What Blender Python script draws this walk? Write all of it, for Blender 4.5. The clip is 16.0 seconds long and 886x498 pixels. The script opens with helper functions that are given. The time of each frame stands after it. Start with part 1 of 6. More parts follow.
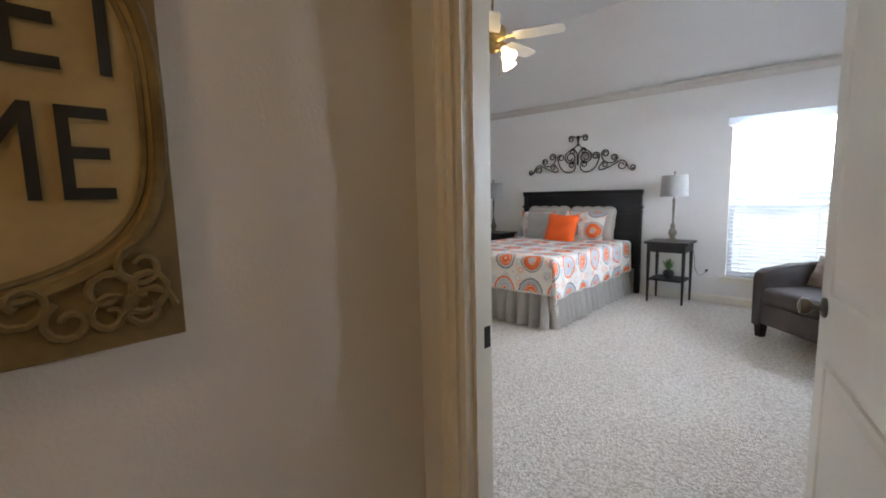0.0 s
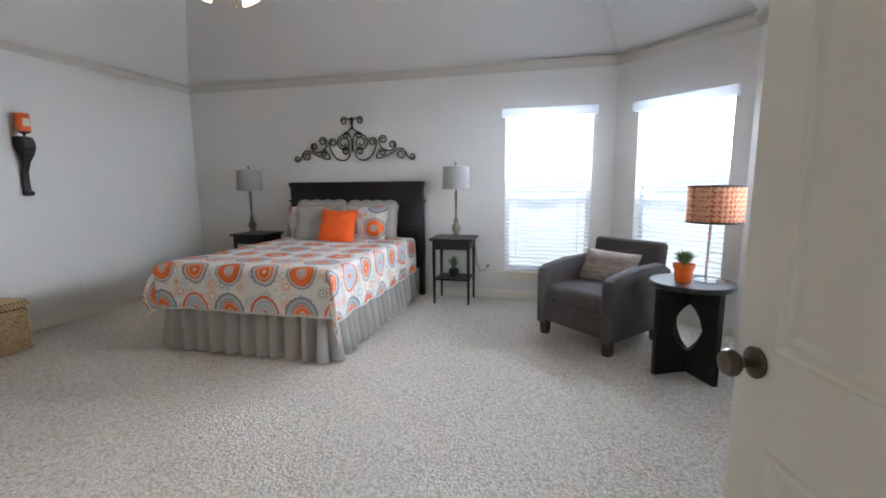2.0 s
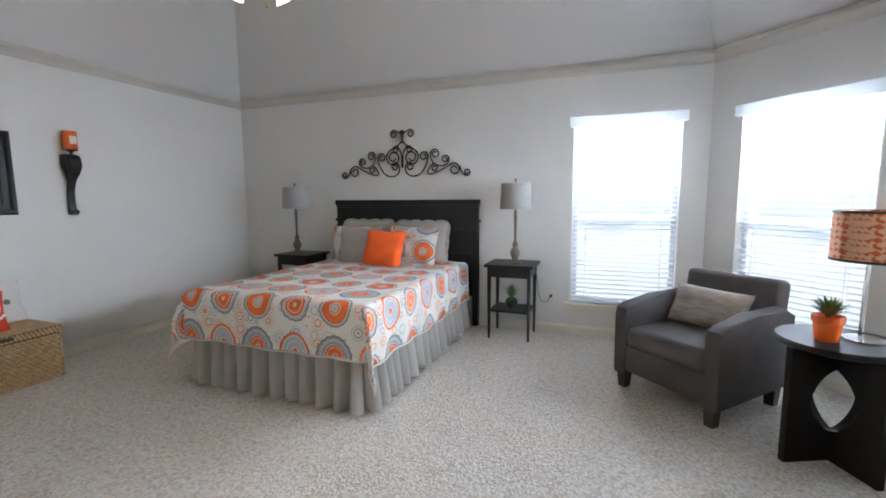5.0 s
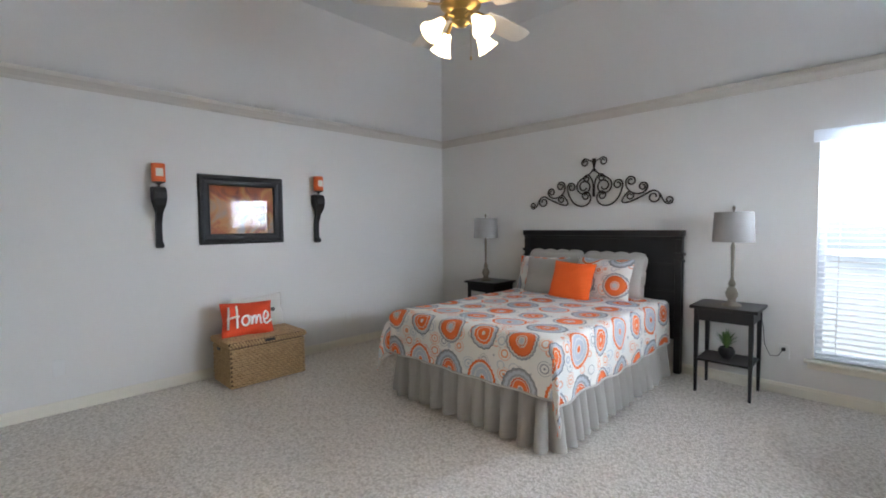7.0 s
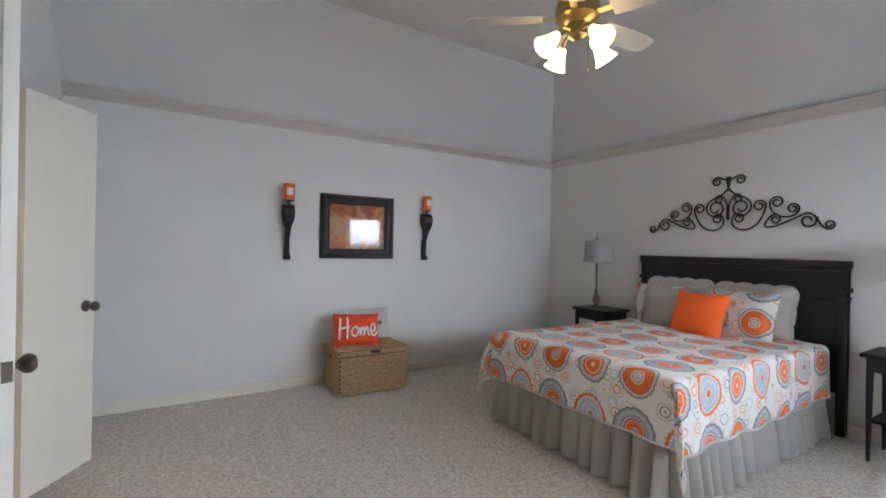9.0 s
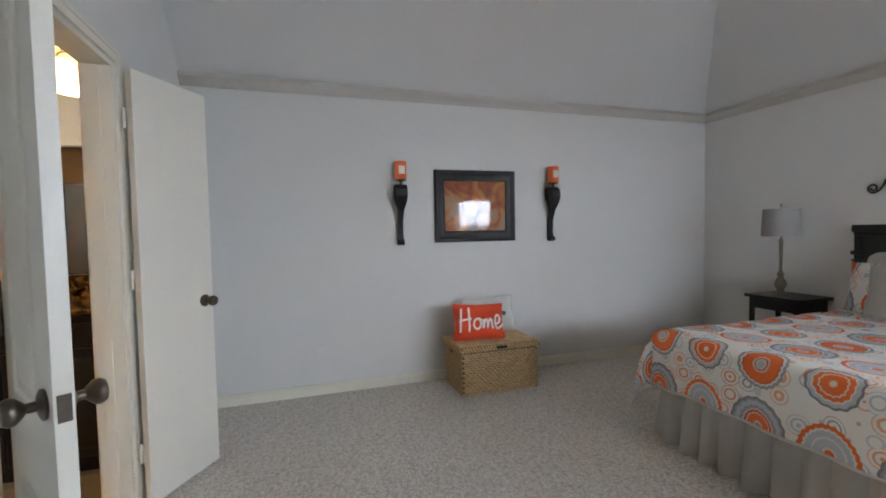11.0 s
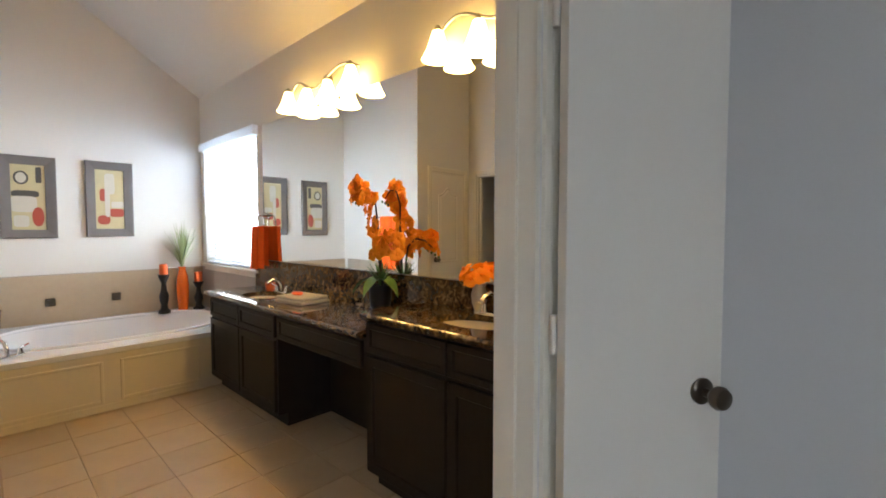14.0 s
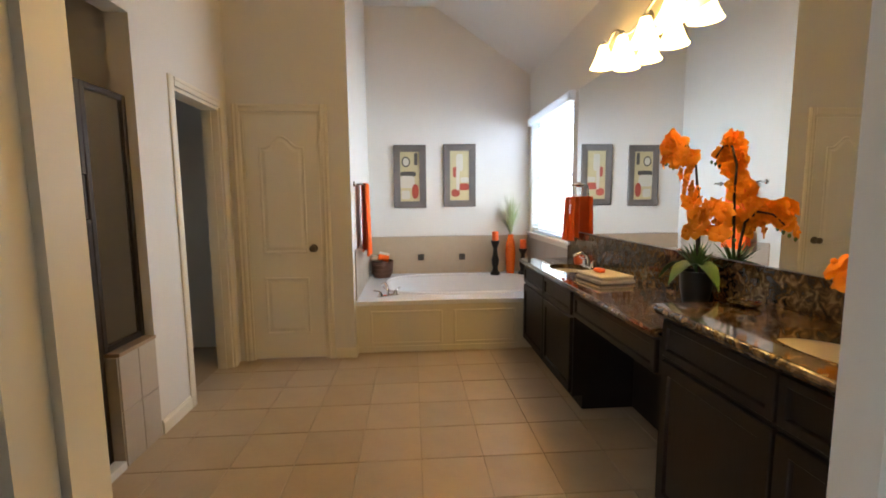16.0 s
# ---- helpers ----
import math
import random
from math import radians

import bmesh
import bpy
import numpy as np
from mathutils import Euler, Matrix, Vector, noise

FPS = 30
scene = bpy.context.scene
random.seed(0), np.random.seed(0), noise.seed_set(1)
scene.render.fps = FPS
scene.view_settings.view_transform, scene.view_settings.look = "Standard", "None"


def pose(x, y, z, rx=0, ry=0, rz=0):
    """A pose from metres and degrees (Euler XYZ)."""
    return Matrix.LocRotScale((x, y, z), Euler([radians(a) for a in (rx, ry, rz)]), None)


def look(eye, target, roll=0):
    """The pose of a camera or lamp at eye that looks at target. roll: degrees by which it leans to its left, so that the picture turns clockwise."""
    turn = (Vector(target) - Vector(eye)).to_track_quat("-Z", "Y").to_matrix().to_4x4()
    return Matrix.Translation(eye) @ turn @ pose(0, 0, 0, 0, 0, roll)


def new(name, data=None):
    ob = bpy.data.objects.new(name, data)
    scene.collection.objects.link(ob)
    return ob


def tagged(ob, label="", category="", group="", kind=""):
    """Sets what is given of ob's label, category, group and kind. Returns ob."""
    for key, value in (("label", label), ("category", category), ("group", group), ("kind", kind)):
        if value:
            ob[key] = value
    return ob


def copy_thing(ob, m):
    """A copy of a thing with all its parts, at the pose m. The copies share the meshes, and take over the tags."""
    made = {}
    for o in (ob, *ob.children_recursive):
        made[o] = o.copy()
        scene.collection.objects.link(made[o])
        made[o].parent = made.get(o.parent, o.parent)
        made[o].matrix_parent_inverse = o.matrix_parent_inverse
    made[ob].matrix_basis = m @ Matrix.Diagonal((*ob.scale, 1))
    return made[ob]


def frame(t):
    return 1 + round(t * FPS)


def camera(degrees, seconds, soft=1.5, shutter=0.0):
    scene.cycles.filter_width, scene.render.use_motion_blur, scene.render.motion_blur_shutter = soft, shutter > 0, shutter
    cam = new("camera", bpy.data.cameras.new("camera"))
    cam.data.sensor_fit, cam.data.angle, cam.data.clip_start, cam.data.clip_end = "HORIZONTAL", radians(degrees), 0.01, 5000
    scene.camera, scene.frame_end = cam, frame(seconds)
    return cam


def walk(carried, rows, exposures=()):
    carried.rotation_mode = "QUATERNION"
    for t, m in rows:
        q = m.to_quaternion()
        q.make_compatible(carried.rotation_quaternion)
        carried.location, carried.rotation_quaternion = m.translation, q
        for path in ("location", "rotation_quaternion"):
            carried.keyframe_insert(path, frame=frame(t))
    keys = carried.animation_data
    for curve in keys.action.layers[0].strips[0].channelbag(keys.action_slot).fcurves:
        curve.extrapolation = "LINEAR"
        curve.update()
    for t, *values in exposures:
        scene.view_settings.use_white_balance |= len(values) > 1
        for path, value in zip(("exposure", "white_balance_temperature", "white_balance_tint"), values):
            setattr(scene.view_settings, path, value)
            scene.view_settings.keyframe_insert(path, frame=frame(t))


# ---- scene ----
cam = camera(90.6, 16.0, soft=1.8)
PATH = [
    (0, (4.745, -5.503, 1.248), (3.403, -4.041, 1.001), -1.3),
    (0.5, (4.565, -5.225, 1.216), (3.421, -3.606, 0.953), -1.1),
    (1, (4.496, -5.047, 1.22), (3.563, -3.299, 0.944), -1.2),
    (1.5, (4.36, -4.892, 1.223), (3.703, -3.025, 0.936), -0.6),
    (2, (4.303, -4.651, 1.228), (3.829, -2.726, 0.932), -0.5),
    (2.5, (4.341, -4.413, 1.212), (3.924, -2.475, 0.92), -0.5),
    (3, (4.293, -4.24, 1.204), (3.923, -2.29, 0.927), -0.0),
    (3.2, (4.265, -4.176, 1.199), (3.906, -2.224, 0.927), -0.0),
    (5.3, (4.146, -4.161, 1.3), (3.332, -2.347, 1.078), -0.3),
    (5.5, (4.13, -4.172, 1.312), (3.246, -2.391, 1.097), -0.2),
    (6, (4.094, -4.186, 1.311), (3.035, -2.499, 1.13), -0.2),
    (6.5, (4.087, -4.212, 1.331), (2.857, -2.642, 1.178), -0.4),
    (7, (4.136, -4.176, 1.318), (2.731, -2.756, 1.21), -0.6),
    (7.5, (4.162, -4.147, 1.295), (2.625, -2.869, 1.234), -0.8),
    (8, (4.151, -4.152, 1.296), (2.539, -2.969, 1.267), -0.5),
    (10.3, (3.726, -4.119, 1.291), (1.933, -3.237, 1.238), 0.4),
    (10.5, (3.636, -4.126, 1.285), (1.824, -3.281, 1.212), -0.5),
    (11, (3.539, -4.053, 1.281), (1.639, -3.434, 1.191), -1.1),
    (11.5, (3.321, -3.912, 1.296), (1.344, -3.634, 1.173), -2.0),
    (12, (2.956, -3.948, 1.254), (0.959, -3.934, 1.16), -1.8),
    (12.5, (2.655, -4.05, 1.285), (0.668, -4.258, 1.178), -1.9),
    (13, (2.43, -3.96, 1.31), (0.577, -4.71, 1.2), -1.9),
    (13.5, (2.27, -4.01, 1.325), (0.602, -5.11, 1.238), -1.5),
    (14, (2.09, -4.29, 1.315), (0.635, -5.66, 1.227), 0.0),
    (14.5, (1.93, -4.335, 1.335), (0.860, -6.063, 1.222), -0.8),
    (15, (1.84, -4.38, 1.35), (1.18, -6.262, 1.195), -0.2),
    (15.5, (1.815, -4.45, 1.325), (1.453, -6.408, 1.14), 0.0),
    (16, (1.752, -4.44, 1.318), (1.614, -6.422, 1.1), -0.5),
]
# exposures drift down as the walk turns to the bathroom
EXPOSURES = [(0, 0.15), (2, 0.0), (5.5, 0.05), (7, 0.0), (8, -0.1), (10.5, -0.2), (12, -0.38), (13, -0.52), (14, -0.85), (15, -1.08), (16, -0.96)]
walk(cam, [(t, look(eye, target, roll)) for t, eye, target, roll in PATH], EXPOSURES)

# ---------------------------------------------------------------- world and light
world = bpy.data.worlds.new("world")
scene.world = world
world.use_nodes = True
wn = world.node_tree
bg = wn.nodes["Background"]
sky = wn.nodes.new("ShaderNodeTexSky")
sky.sky_type = "NISHITA"
sky.sun_disc = False
sky.sun_elevation = radians(50)
sky.sun_rotation = radians(60)
wn.links.new(sky.outputs[0], bg.inputs[0])
bg.inputs[1].default_value = 0.1
sun_data = bpy.data.lights.new("sun", "SUN")
sun_data.energy, sun_data.angle, sun_data.color = 0.8, radians(15), (1, 0.96, 0.9)
sun = new("sun", sun_data)
sun.matrix_world = look((20, 12, 28), (2, -2, 0))
WINDOW_GLOW = 43.0
BATH_GLOW = 46.0
FAN_GLOW = 6.5
BAR_GLOW = 38.0
HALL_WATTS = 24.0
WARM = (1.0, 0.60, 0.17)
HALL_WARM = (1.0, 0.65, 0.30)


# ---------------------------------------------------------------- materials
def material(name, color, rough=0.6, metal=0.0, color_b=None, scale=8.0, mix=0.5, bump=0.0, bump_scale=60.0,
             stretch=(1, 1, 1), coat=0.0, spec=0.5, detail=4.0):
    """A surface with two scales of variation: broad stains and fine grain with relief."""
    m = bpy.data.materials.new(name)
    m.use_nodes = True
    t = m.node_tree
    b = t.nodes["Principled BSDF"]
    b.inputs["Roughness"].default_value = rough
    b.inputs["Metallic"].default_value = metal
    b.inputs["Specular IOR Level"].default_value = spec
    b.inputs["Coat Weight"].default_value = coat
    co = t.nodes.new("ShaderNodeTexCoord")
    mp = t.nodes.new("ShaderNodeMapping")
    mp.inputs["Scale"].default_value = stretch
    t.links.new(co.outputs["Object"], mp.inputs["Vector"])
    n1 = t.nodes.new("ShaderNodeTexNoise")
    n1.inputs["Scale"].default_value = scale
    n1.inputs["Detail"].default_value = detail
    t.links.new(mp.outputs[0], n1.inputs["Vector"])
    n2 = t.nodes.new("ShaderNodeTexNoise")
    n2.inputs["Scale"].default_value = bump_scale
    n2.inputs["Detail"].default_value = 3
    t.links.new(mp.outputs[0], n2.inputs["Vector"])
    cb = color_b or tuple(c * 0.86 for c in color)
    mx = t.nodes.new("ShaderNodeMix")
    mx.data_type = "RGBA"
    mx.inputs[6].default_value = (*color, 1)
    mx.inputs[7].default_value = (*cb, 1)
    ad = t.nodes.new("ShaderNodeMath")
    ad.operation = "MULTIPLY_ADD"
    ad.inputs[1].default_value = 1.6 * mix
    ad.inputs[2].default_value = -0.3 * mix
    t.links.new(n1.outputs[0], ad.inputs[0])
    ad2 = t.nodes.new("ShaderNodeMath")
    ad2.operation = "MULTIPLY_ADD"
    ad2.use_clamp = True
    ad2.inputs[1].default_value = 0.5 * mix
    t.links.new(n2.outputs[0], ad2.inputs[0])
    t.links.new(ad.outputs[0], ad2.inputs[2])
    t.links.new(ad2.outputs[0], mx.inputs[0])
    t.links.new(mx.outputs[2], b.inputs["Base Color"])
    if bump:
        bp = t.nodes.new("ShaderNodeBump")
        bp.inputs["Strength"].default_value = min(1.0, bump)
        bp.inputs["Distance"].default_value = 0.004 * max(1.0, bump)
        t.links.new(n2.outputs[0], bp.inputs["Height"])
        t.links.new(bp.outputs[0], b.inputs["Normal"])
    return m


def nodes_of(m):
    t = m.node_tree
    return t, t.nodes["Principled BSDF"]


def ramp(t, source, stops, constant=False):
    r = t.nodes.new("ShaderNodeValToRGB")
    r.color_ramp.interpolation = "CONSTANT" if constant else "LINEAR"
    while len(r.color_ramp.elements) < len(stops):
        r.color_ramp.elements.new(0.5)
    for e, (p, c) in zip(r.color_ramp.elements, stops):
        e.position, e.color = p, (*c, 1)
    t.links.new(source, r.inputs[0])
    return r


def emitter(name, color, strength):
    m = bpy.data.materials.new(name)
    m.use_nodes = True
    t, b = nodes_of(m)
    b.inputs["Base Color"].default_value = (0.9, 0.88, 0.82, 1)
    b.inputs["Emission Color"].default_value = (*color, 1)
    b.inputs["Emission Strength"].default_value = strength
    b.inputs["Roughness"].default_value = 0.35
    return m


WALL = material("wall_paint", (0.69, 0.668, 0.632), 0.85, color_b=(0.66, 0.638, 0.602), scale=1.5, mix=0.5, bump=0.25, bump_scale=120)
CEIL = material("ceiling_paint", (0.68, 0.665, 0.64), 0.9, color_b=(0.65, 0.635, 0.61), scale=1.2, bump=0.3, bump_scale=90)
TRIM = material("trim_paint", (0.74, 0.69, 0.58), 0.4, color_b=(0.70, 0.65, 0.54), scale=3, bump=0.05, bump_scale=40)
DOORP = material("door_paint", (0.76, 0.72, 0.63), 0.28, color_b=(0.73, 0.69, 0.60), scale=2, bump=0.06, bump_scale=50, stretch=(8, 8, 0.6))
# crown moulding: even tan, darker than the walls and the other trim
CROWNTAN = material("crown_tan", (0.54, 0.50, 0.44), 0.5, color_b=(0.50, 0.46, 0.40), scale=3)
BLIND = material("blind_white", (0.85, 0.86, 0.88), 0.45, color_b=(0.80, 0.82, 0.85), scale=3)
# the blind slats and the petals let light through
def translucent(m, share):
    t, b = nodes_of(m)
    out = next(n for n in t.nodes if n.type == "OUTPUT_MATERIAL")
    tr = t.nodes.new("ShaderNodeBsdfTranslucent")
    t.links.new(b.inputs["Base Color"].links[0].from_socket, tr.inputs[0])
    mx = t.nodes.new("ShaderNodeMixShader")
    mx.inputs[0].default_value = share
    t.links.new(b.outputs[0], mx.inputs[1])
    t.links.new(tr.outputs[0], mx.inputs[2])
    t.links.new(mx.outputs[0], out.inputs[0])


translucent(BLIND, 0.5)
VINYL = material("window_vinyl", (0.80, 0.82, 0.85), 0.4, scale=4)
WOODBLK = material("black_stained_wood", (0.008, 0.007, 0.0075), 0.42, color_b=(0.014, 0.011, 0.010), scale=6, bump=0.15, bump_scale=30, stretch=(1, 1, 6), spec=0.35)
KNOBM = material("aged_nickel", (0.17, 0.14, 0.11), 0.3, 1.0, color_b=(0.10, 0.08, 0.065), scale=25)
ESPRESSO = material("espresso_wood", (0.009, 0.005, 0.0035), 0.5, spec=0.3, color_b=(0.018, 0.010, 0.007), scale=5, bump=0.12, bump_scale=24, stretch=(6, 6, 1))
IRON = material("dark_iron", (0.025, 0.018, 0.014), 0.5, 0.4, color_b=(0.045, 0.03, 0.02), scale=25, bump=0.3, bump_scale=90)
NICKEL = material("satin_nickel", (0.50, 0.48, 0.45), 0.28, 1.0, scale=20)
BRONZE = material("dark_bronze", (0.06, 0.05, 0.045), 0.35, 0.9, scale=20)
CHROME = material("chrome", (0.80, 0.80, 0.80), 0.08, 1.0, scale=10)
BRASS = material("antique_brass", (0.42, 0.30, 0.12), 0.3, 1.0, scale=15)
LINEN = material("grey_linen", (0.44, 0.41, 0.37), 0.95, color_b=(0.38, 0.35, 0.32), scale=14, bump=0.5, bump_scale=260)
GREYSHADE = material("grey_lamp_linen", (0.32, 0.305, 0.29), 0.95, color_b=(0.26, 0.25, 0.24), scale=10, bump=0.5, bump_scale=200, stretch=(4, 4, 1))
LAMPWOOD = material("weathered_wood", (0.20, 0.17, 0.13), 0.7, color_b=(0.11, 0.09, 0.07), scale=18, bump=0.4, bump_scale=70)
RUFFLE = material("grey_ruffle_cotton", (0.40, 0.37, 0.335), 0.95, color_b=(0.34, 0.32, 0.29), scale=9, bump=0.4, bump_scale=180)
ORANGE = material("orange_cotton", (0.92, 0.13, 0.012), 0.85, color_b=(0.80, 0.10, 0.01), scale=10, bump=0.4, bump_scale=220)
TOWEL = material("orange_towel", (0.95, 0.15, 0.012), 1.0, color_b=(0.80, 0.11, 0.01), scale=12, bump=1.0, bump_scale=300)
REDORANGE = material("red_orange_cotton", (0.62, 0.055, 0.012), 0.9, color_b=(0.52, 0.045, 0.01), scale=10, bump=0.4, bump_scale=200)
CREAMCLOTH = material("cream_cloth", (0.60, 0.57, 0.52), 0.95, color_b=(0.52, 0.5, 0.46), scale=12, bump=0.5, bump_scale=180)
WHITEPAINT = material("white_letter", (0.85, 0.83, 0.80), 0.8, scale=20)
MICRO = material("taupe_microfibre", (0.110, 0.098, 0.096), 0.9, color_b=(0.066, 0.058, 0.057), scale=7, mix=0.9, bump=0.5, bump_scale=150)
FOOTWOOD = material("dark_foot", (0.03, 0.018, 0.012), 0.4, scale=8)
GREYFUR = material("ribbed_grey_cushion", (0.50, 0.44, 0.39), 0.9, color_b=(0.26, 0.22, 0.19), scale=26, mix=0.9, bump=1.0, bump_scale=60, stretch=(0.35, 1, 1.6))
# seagrass darkened under the weave: shade in the gaps put into the colour
RATTANGAP = material("seagrass_gap_shade", (0.13, 0.075, 0.035), 0.9, scale=20)
RATTAN = material("seagrass", (0.64, 0.44, 0.235), 0.7, color_b=(0.32, 0.19, 0.08), scale=30, mix=0.8, bump=0.5, bump_scale=140)
TERRA = material("orange_ceramic", (0.80, 0.14, 0.015), 0.25, color_b=(0.72, 0.12, 0.012), scale=8, coat=0.4)
LEAF = material("leaf_green", (0.055, 0.12, 0.03), 0.5, color_b=(0.10, 0.20, 0.05), scale=30)
PALELEAF = material("pale_grass", (0.28, 0.36, 0.16), 0.7, color_b=(0.42, 0.46, 0.25), scale=30)
DARKPOT = material("black_pot", (0.012, 0.012, 0.014), 0.35, scale=10)
PETAL = material("orange_petal", (1.0, 0.42, 0.02), 0.6, color_b=(1.0, 0.31, 0.01), scale=30)
translucent(PETAL, 0.4)
STEM = material("dark_stem", (0.03, 0.02, 0.012), 0.7, scale=30)
WAX = material("orange_wax", (0.75, 0.13, 0.02), 0.5, color_b=(0.62, 0.09, 0.015), scale=8)
LABEL = material("paper_label", (0.78, 0.72, 0.62), 0.8, scale=10)
TUBW = material("tub_acrylic", (0.80, 0.82, 0.85), 0.18, color_b=(0.77, 0.79, 0.82), scale=2, coat=0.3)
SINKC = material("sink_biscuit", (0.76, 0.70, 0.58), 0.15, color_b=(0.72, 0.66, 0.54), scale=3, coat=0.4)
GREYFRAME = material("grey_picture_frame", (0.13, 0.115, 0.105), 0.55, color_b=(0.09, 0.08, 0.075), scale=12, bump=0.2, bump_scale=60)
GROUT = material("grout", (0.45, 0.355, 0.245), 0.9, scale=20)
WALLTILE = material("beige_wall_tile", (0.42, 0.36, 0.29), 0.4, color_b=(0.36, 0.30, 0.24), scale=5, bump=0.08, bump_scale=30)
SHOWTILE = material("brown_shower_tile", (0.30, 0.19, 0.10), 0.4, color_b=(0.23, 0.145, 0.075), scale=4, bump=0.08, bump_scale=30)
DECO = material("dark_metal_tile", (0.05, 0.045, 0.04), 0.3, 0.7, color_b=(0.12, 0.10, 0.08), scale=40, bump=0.6, bump_scale=90)
WICKER = material("dark_wicker", (0.10, 0.035, 0.015), 0.6, color_b=(0.05, 0.018, 0.01), scale=30, bump=1.0, bump_scale=90)
PLASTIC = material("white_plastic", (0.72, 0.71, 0.68), 0.4, scale=10)
BLADE = material("fan_blade_white", (0.62, 0.57, 0.48), 0.4, color_b=(0.55, 0.50, 0.42), scale=5)
SOAP = material("orange_soap", (0.85, 0.12, 0.02), 0.3, scale=9)
SHADEGLOW = emitter("frosted_shade_lit", (1.0, 0.74, 0.42), FAN_GLOW)
BARGLOW = emitter("frosted_bell_lit", WARM, BAR_GLOW)

# carpet: cut pile with clumps
CARPET = material("carpet_pile", (0.86, 0.80, 0.73), 1.0, color_b=(0.74, 0.685, 0.615), scale=3.0, mix=0.35, spec=0.1)
t, b = nodes_of(CARPET)
co = t.nodes.new("ShaderNodeTexCoord")
vo = t.nodes.new("ShaderNodeTexVoronoi")
vo.inputs["Scale"].default_value = 72
nz = t.nodes.new("ShaderNodeTexNoise")
nz.inputs["Scale"].default_value = 36
nz.inputs["Detail"].default_value = 5
nz.inputs["Roughness"].default_value = 0.7
wp = t.nodes.new("ShaderNodeMix")
wp.data_type = "VECTOR"
wp.inputs[0].default_value = 0.03
t.links.new(co.outputs["Object"], wp.inputs[4])
t.links.new(nz.outputs["Color"], wp.inputs[5])
t.links.new(co.outputs["Object"], nz.inputs["Vector"])
t.links.new(wp.outputs[1], vo.inputs["Vector"])
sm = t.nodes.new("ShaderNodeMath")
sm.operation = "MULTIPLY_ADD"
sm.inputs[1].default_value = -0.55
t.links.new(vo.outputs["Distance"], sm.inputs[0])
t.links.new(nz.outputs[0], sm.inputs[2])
bp = t.nodes.new("ShaderNodeBump")
bp.inputs["Strength"].default_value = 1.0
bp.inputs["Distance"].default_value = 0.013
t.links.new(sm.outputs[0], bp.inputs["Height"])
t.links.new(bp.outputs[0], b.inputs["Normal"])
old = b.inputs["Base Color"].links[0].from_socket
# low spots of the pile darkened: shade between tufts put into the colour
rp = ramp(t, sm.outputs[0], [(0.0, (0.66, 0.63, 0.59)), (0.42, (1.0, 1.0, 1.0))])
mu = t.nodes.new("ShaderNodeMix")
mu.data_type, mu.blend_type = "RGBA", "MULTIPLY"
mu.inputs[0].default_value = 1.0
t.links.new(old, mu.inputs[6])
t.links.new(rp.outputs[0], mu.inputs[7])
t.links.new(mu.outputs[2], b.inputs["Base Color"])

# polished granite
GRANITE = material("brown_granite", (0.05, 0.03, 0.015), 0.08, coat=0.3)
t, b = nodes_of(GRANITE)
co = t.nodes.new("ShaderNodeTexCoord")
g1 = t.nodes.new("ShaderNodeTexNoise")
g1.inputs["Scale"].default_value, g1.inputs["Detail"].default_value, g1.inputs["Distortion"].default_value = 27, 6, 1.0
t.links.new(co.outputs["Object"], g1.inputs["Vector"])
rp = ramp(t, g1.outputs[0], [(0.34, (0.012, 0.009, 0.007)), (0.46, (0.05, 0.026, 0.012)), (0.55, (0.11, 0.06, 0.024)), (0.67, (0.24, 0.16, 0.075)), (0.74, (0.06, 0.05, 0.045))])
t.links.new(rp.outputs[0], b.inputs["Base Color"])

# ceramic floor tile, each piece its own tone
FTILE = material("tan_floor_tile", (0.54, 0.42, 0.285), 0.32, color_b=(0.45, 0.34, 0.225), scale=5, mix=0.8, bump=0.1, bump_scale=35)
t, b = nodes_of(FTILE)
oi = t.nodes.new("ShaderNodeObjectInfo")
old = b.inputs["Base Color"].links[0].from_socket
rp = ramp(t, oi.outputs["Random"], [(0.0, (0.88, 0.88, 0.88)), (1.0, (1.0, 1.0, 1.0))])
mu = t.nodes.new("ShaderNodeMix")
mu.data_type, mu.blend_type = "RGBA", "MULTIPLY"
mu.inputs[0].default_value = 1.0
t.links.new(old, mu.inputs[6])
t.links.new(rp.outputs[0], mu.inputs[7])
t.links.new(mu.outputs[2], b.inputs["Base Color"])


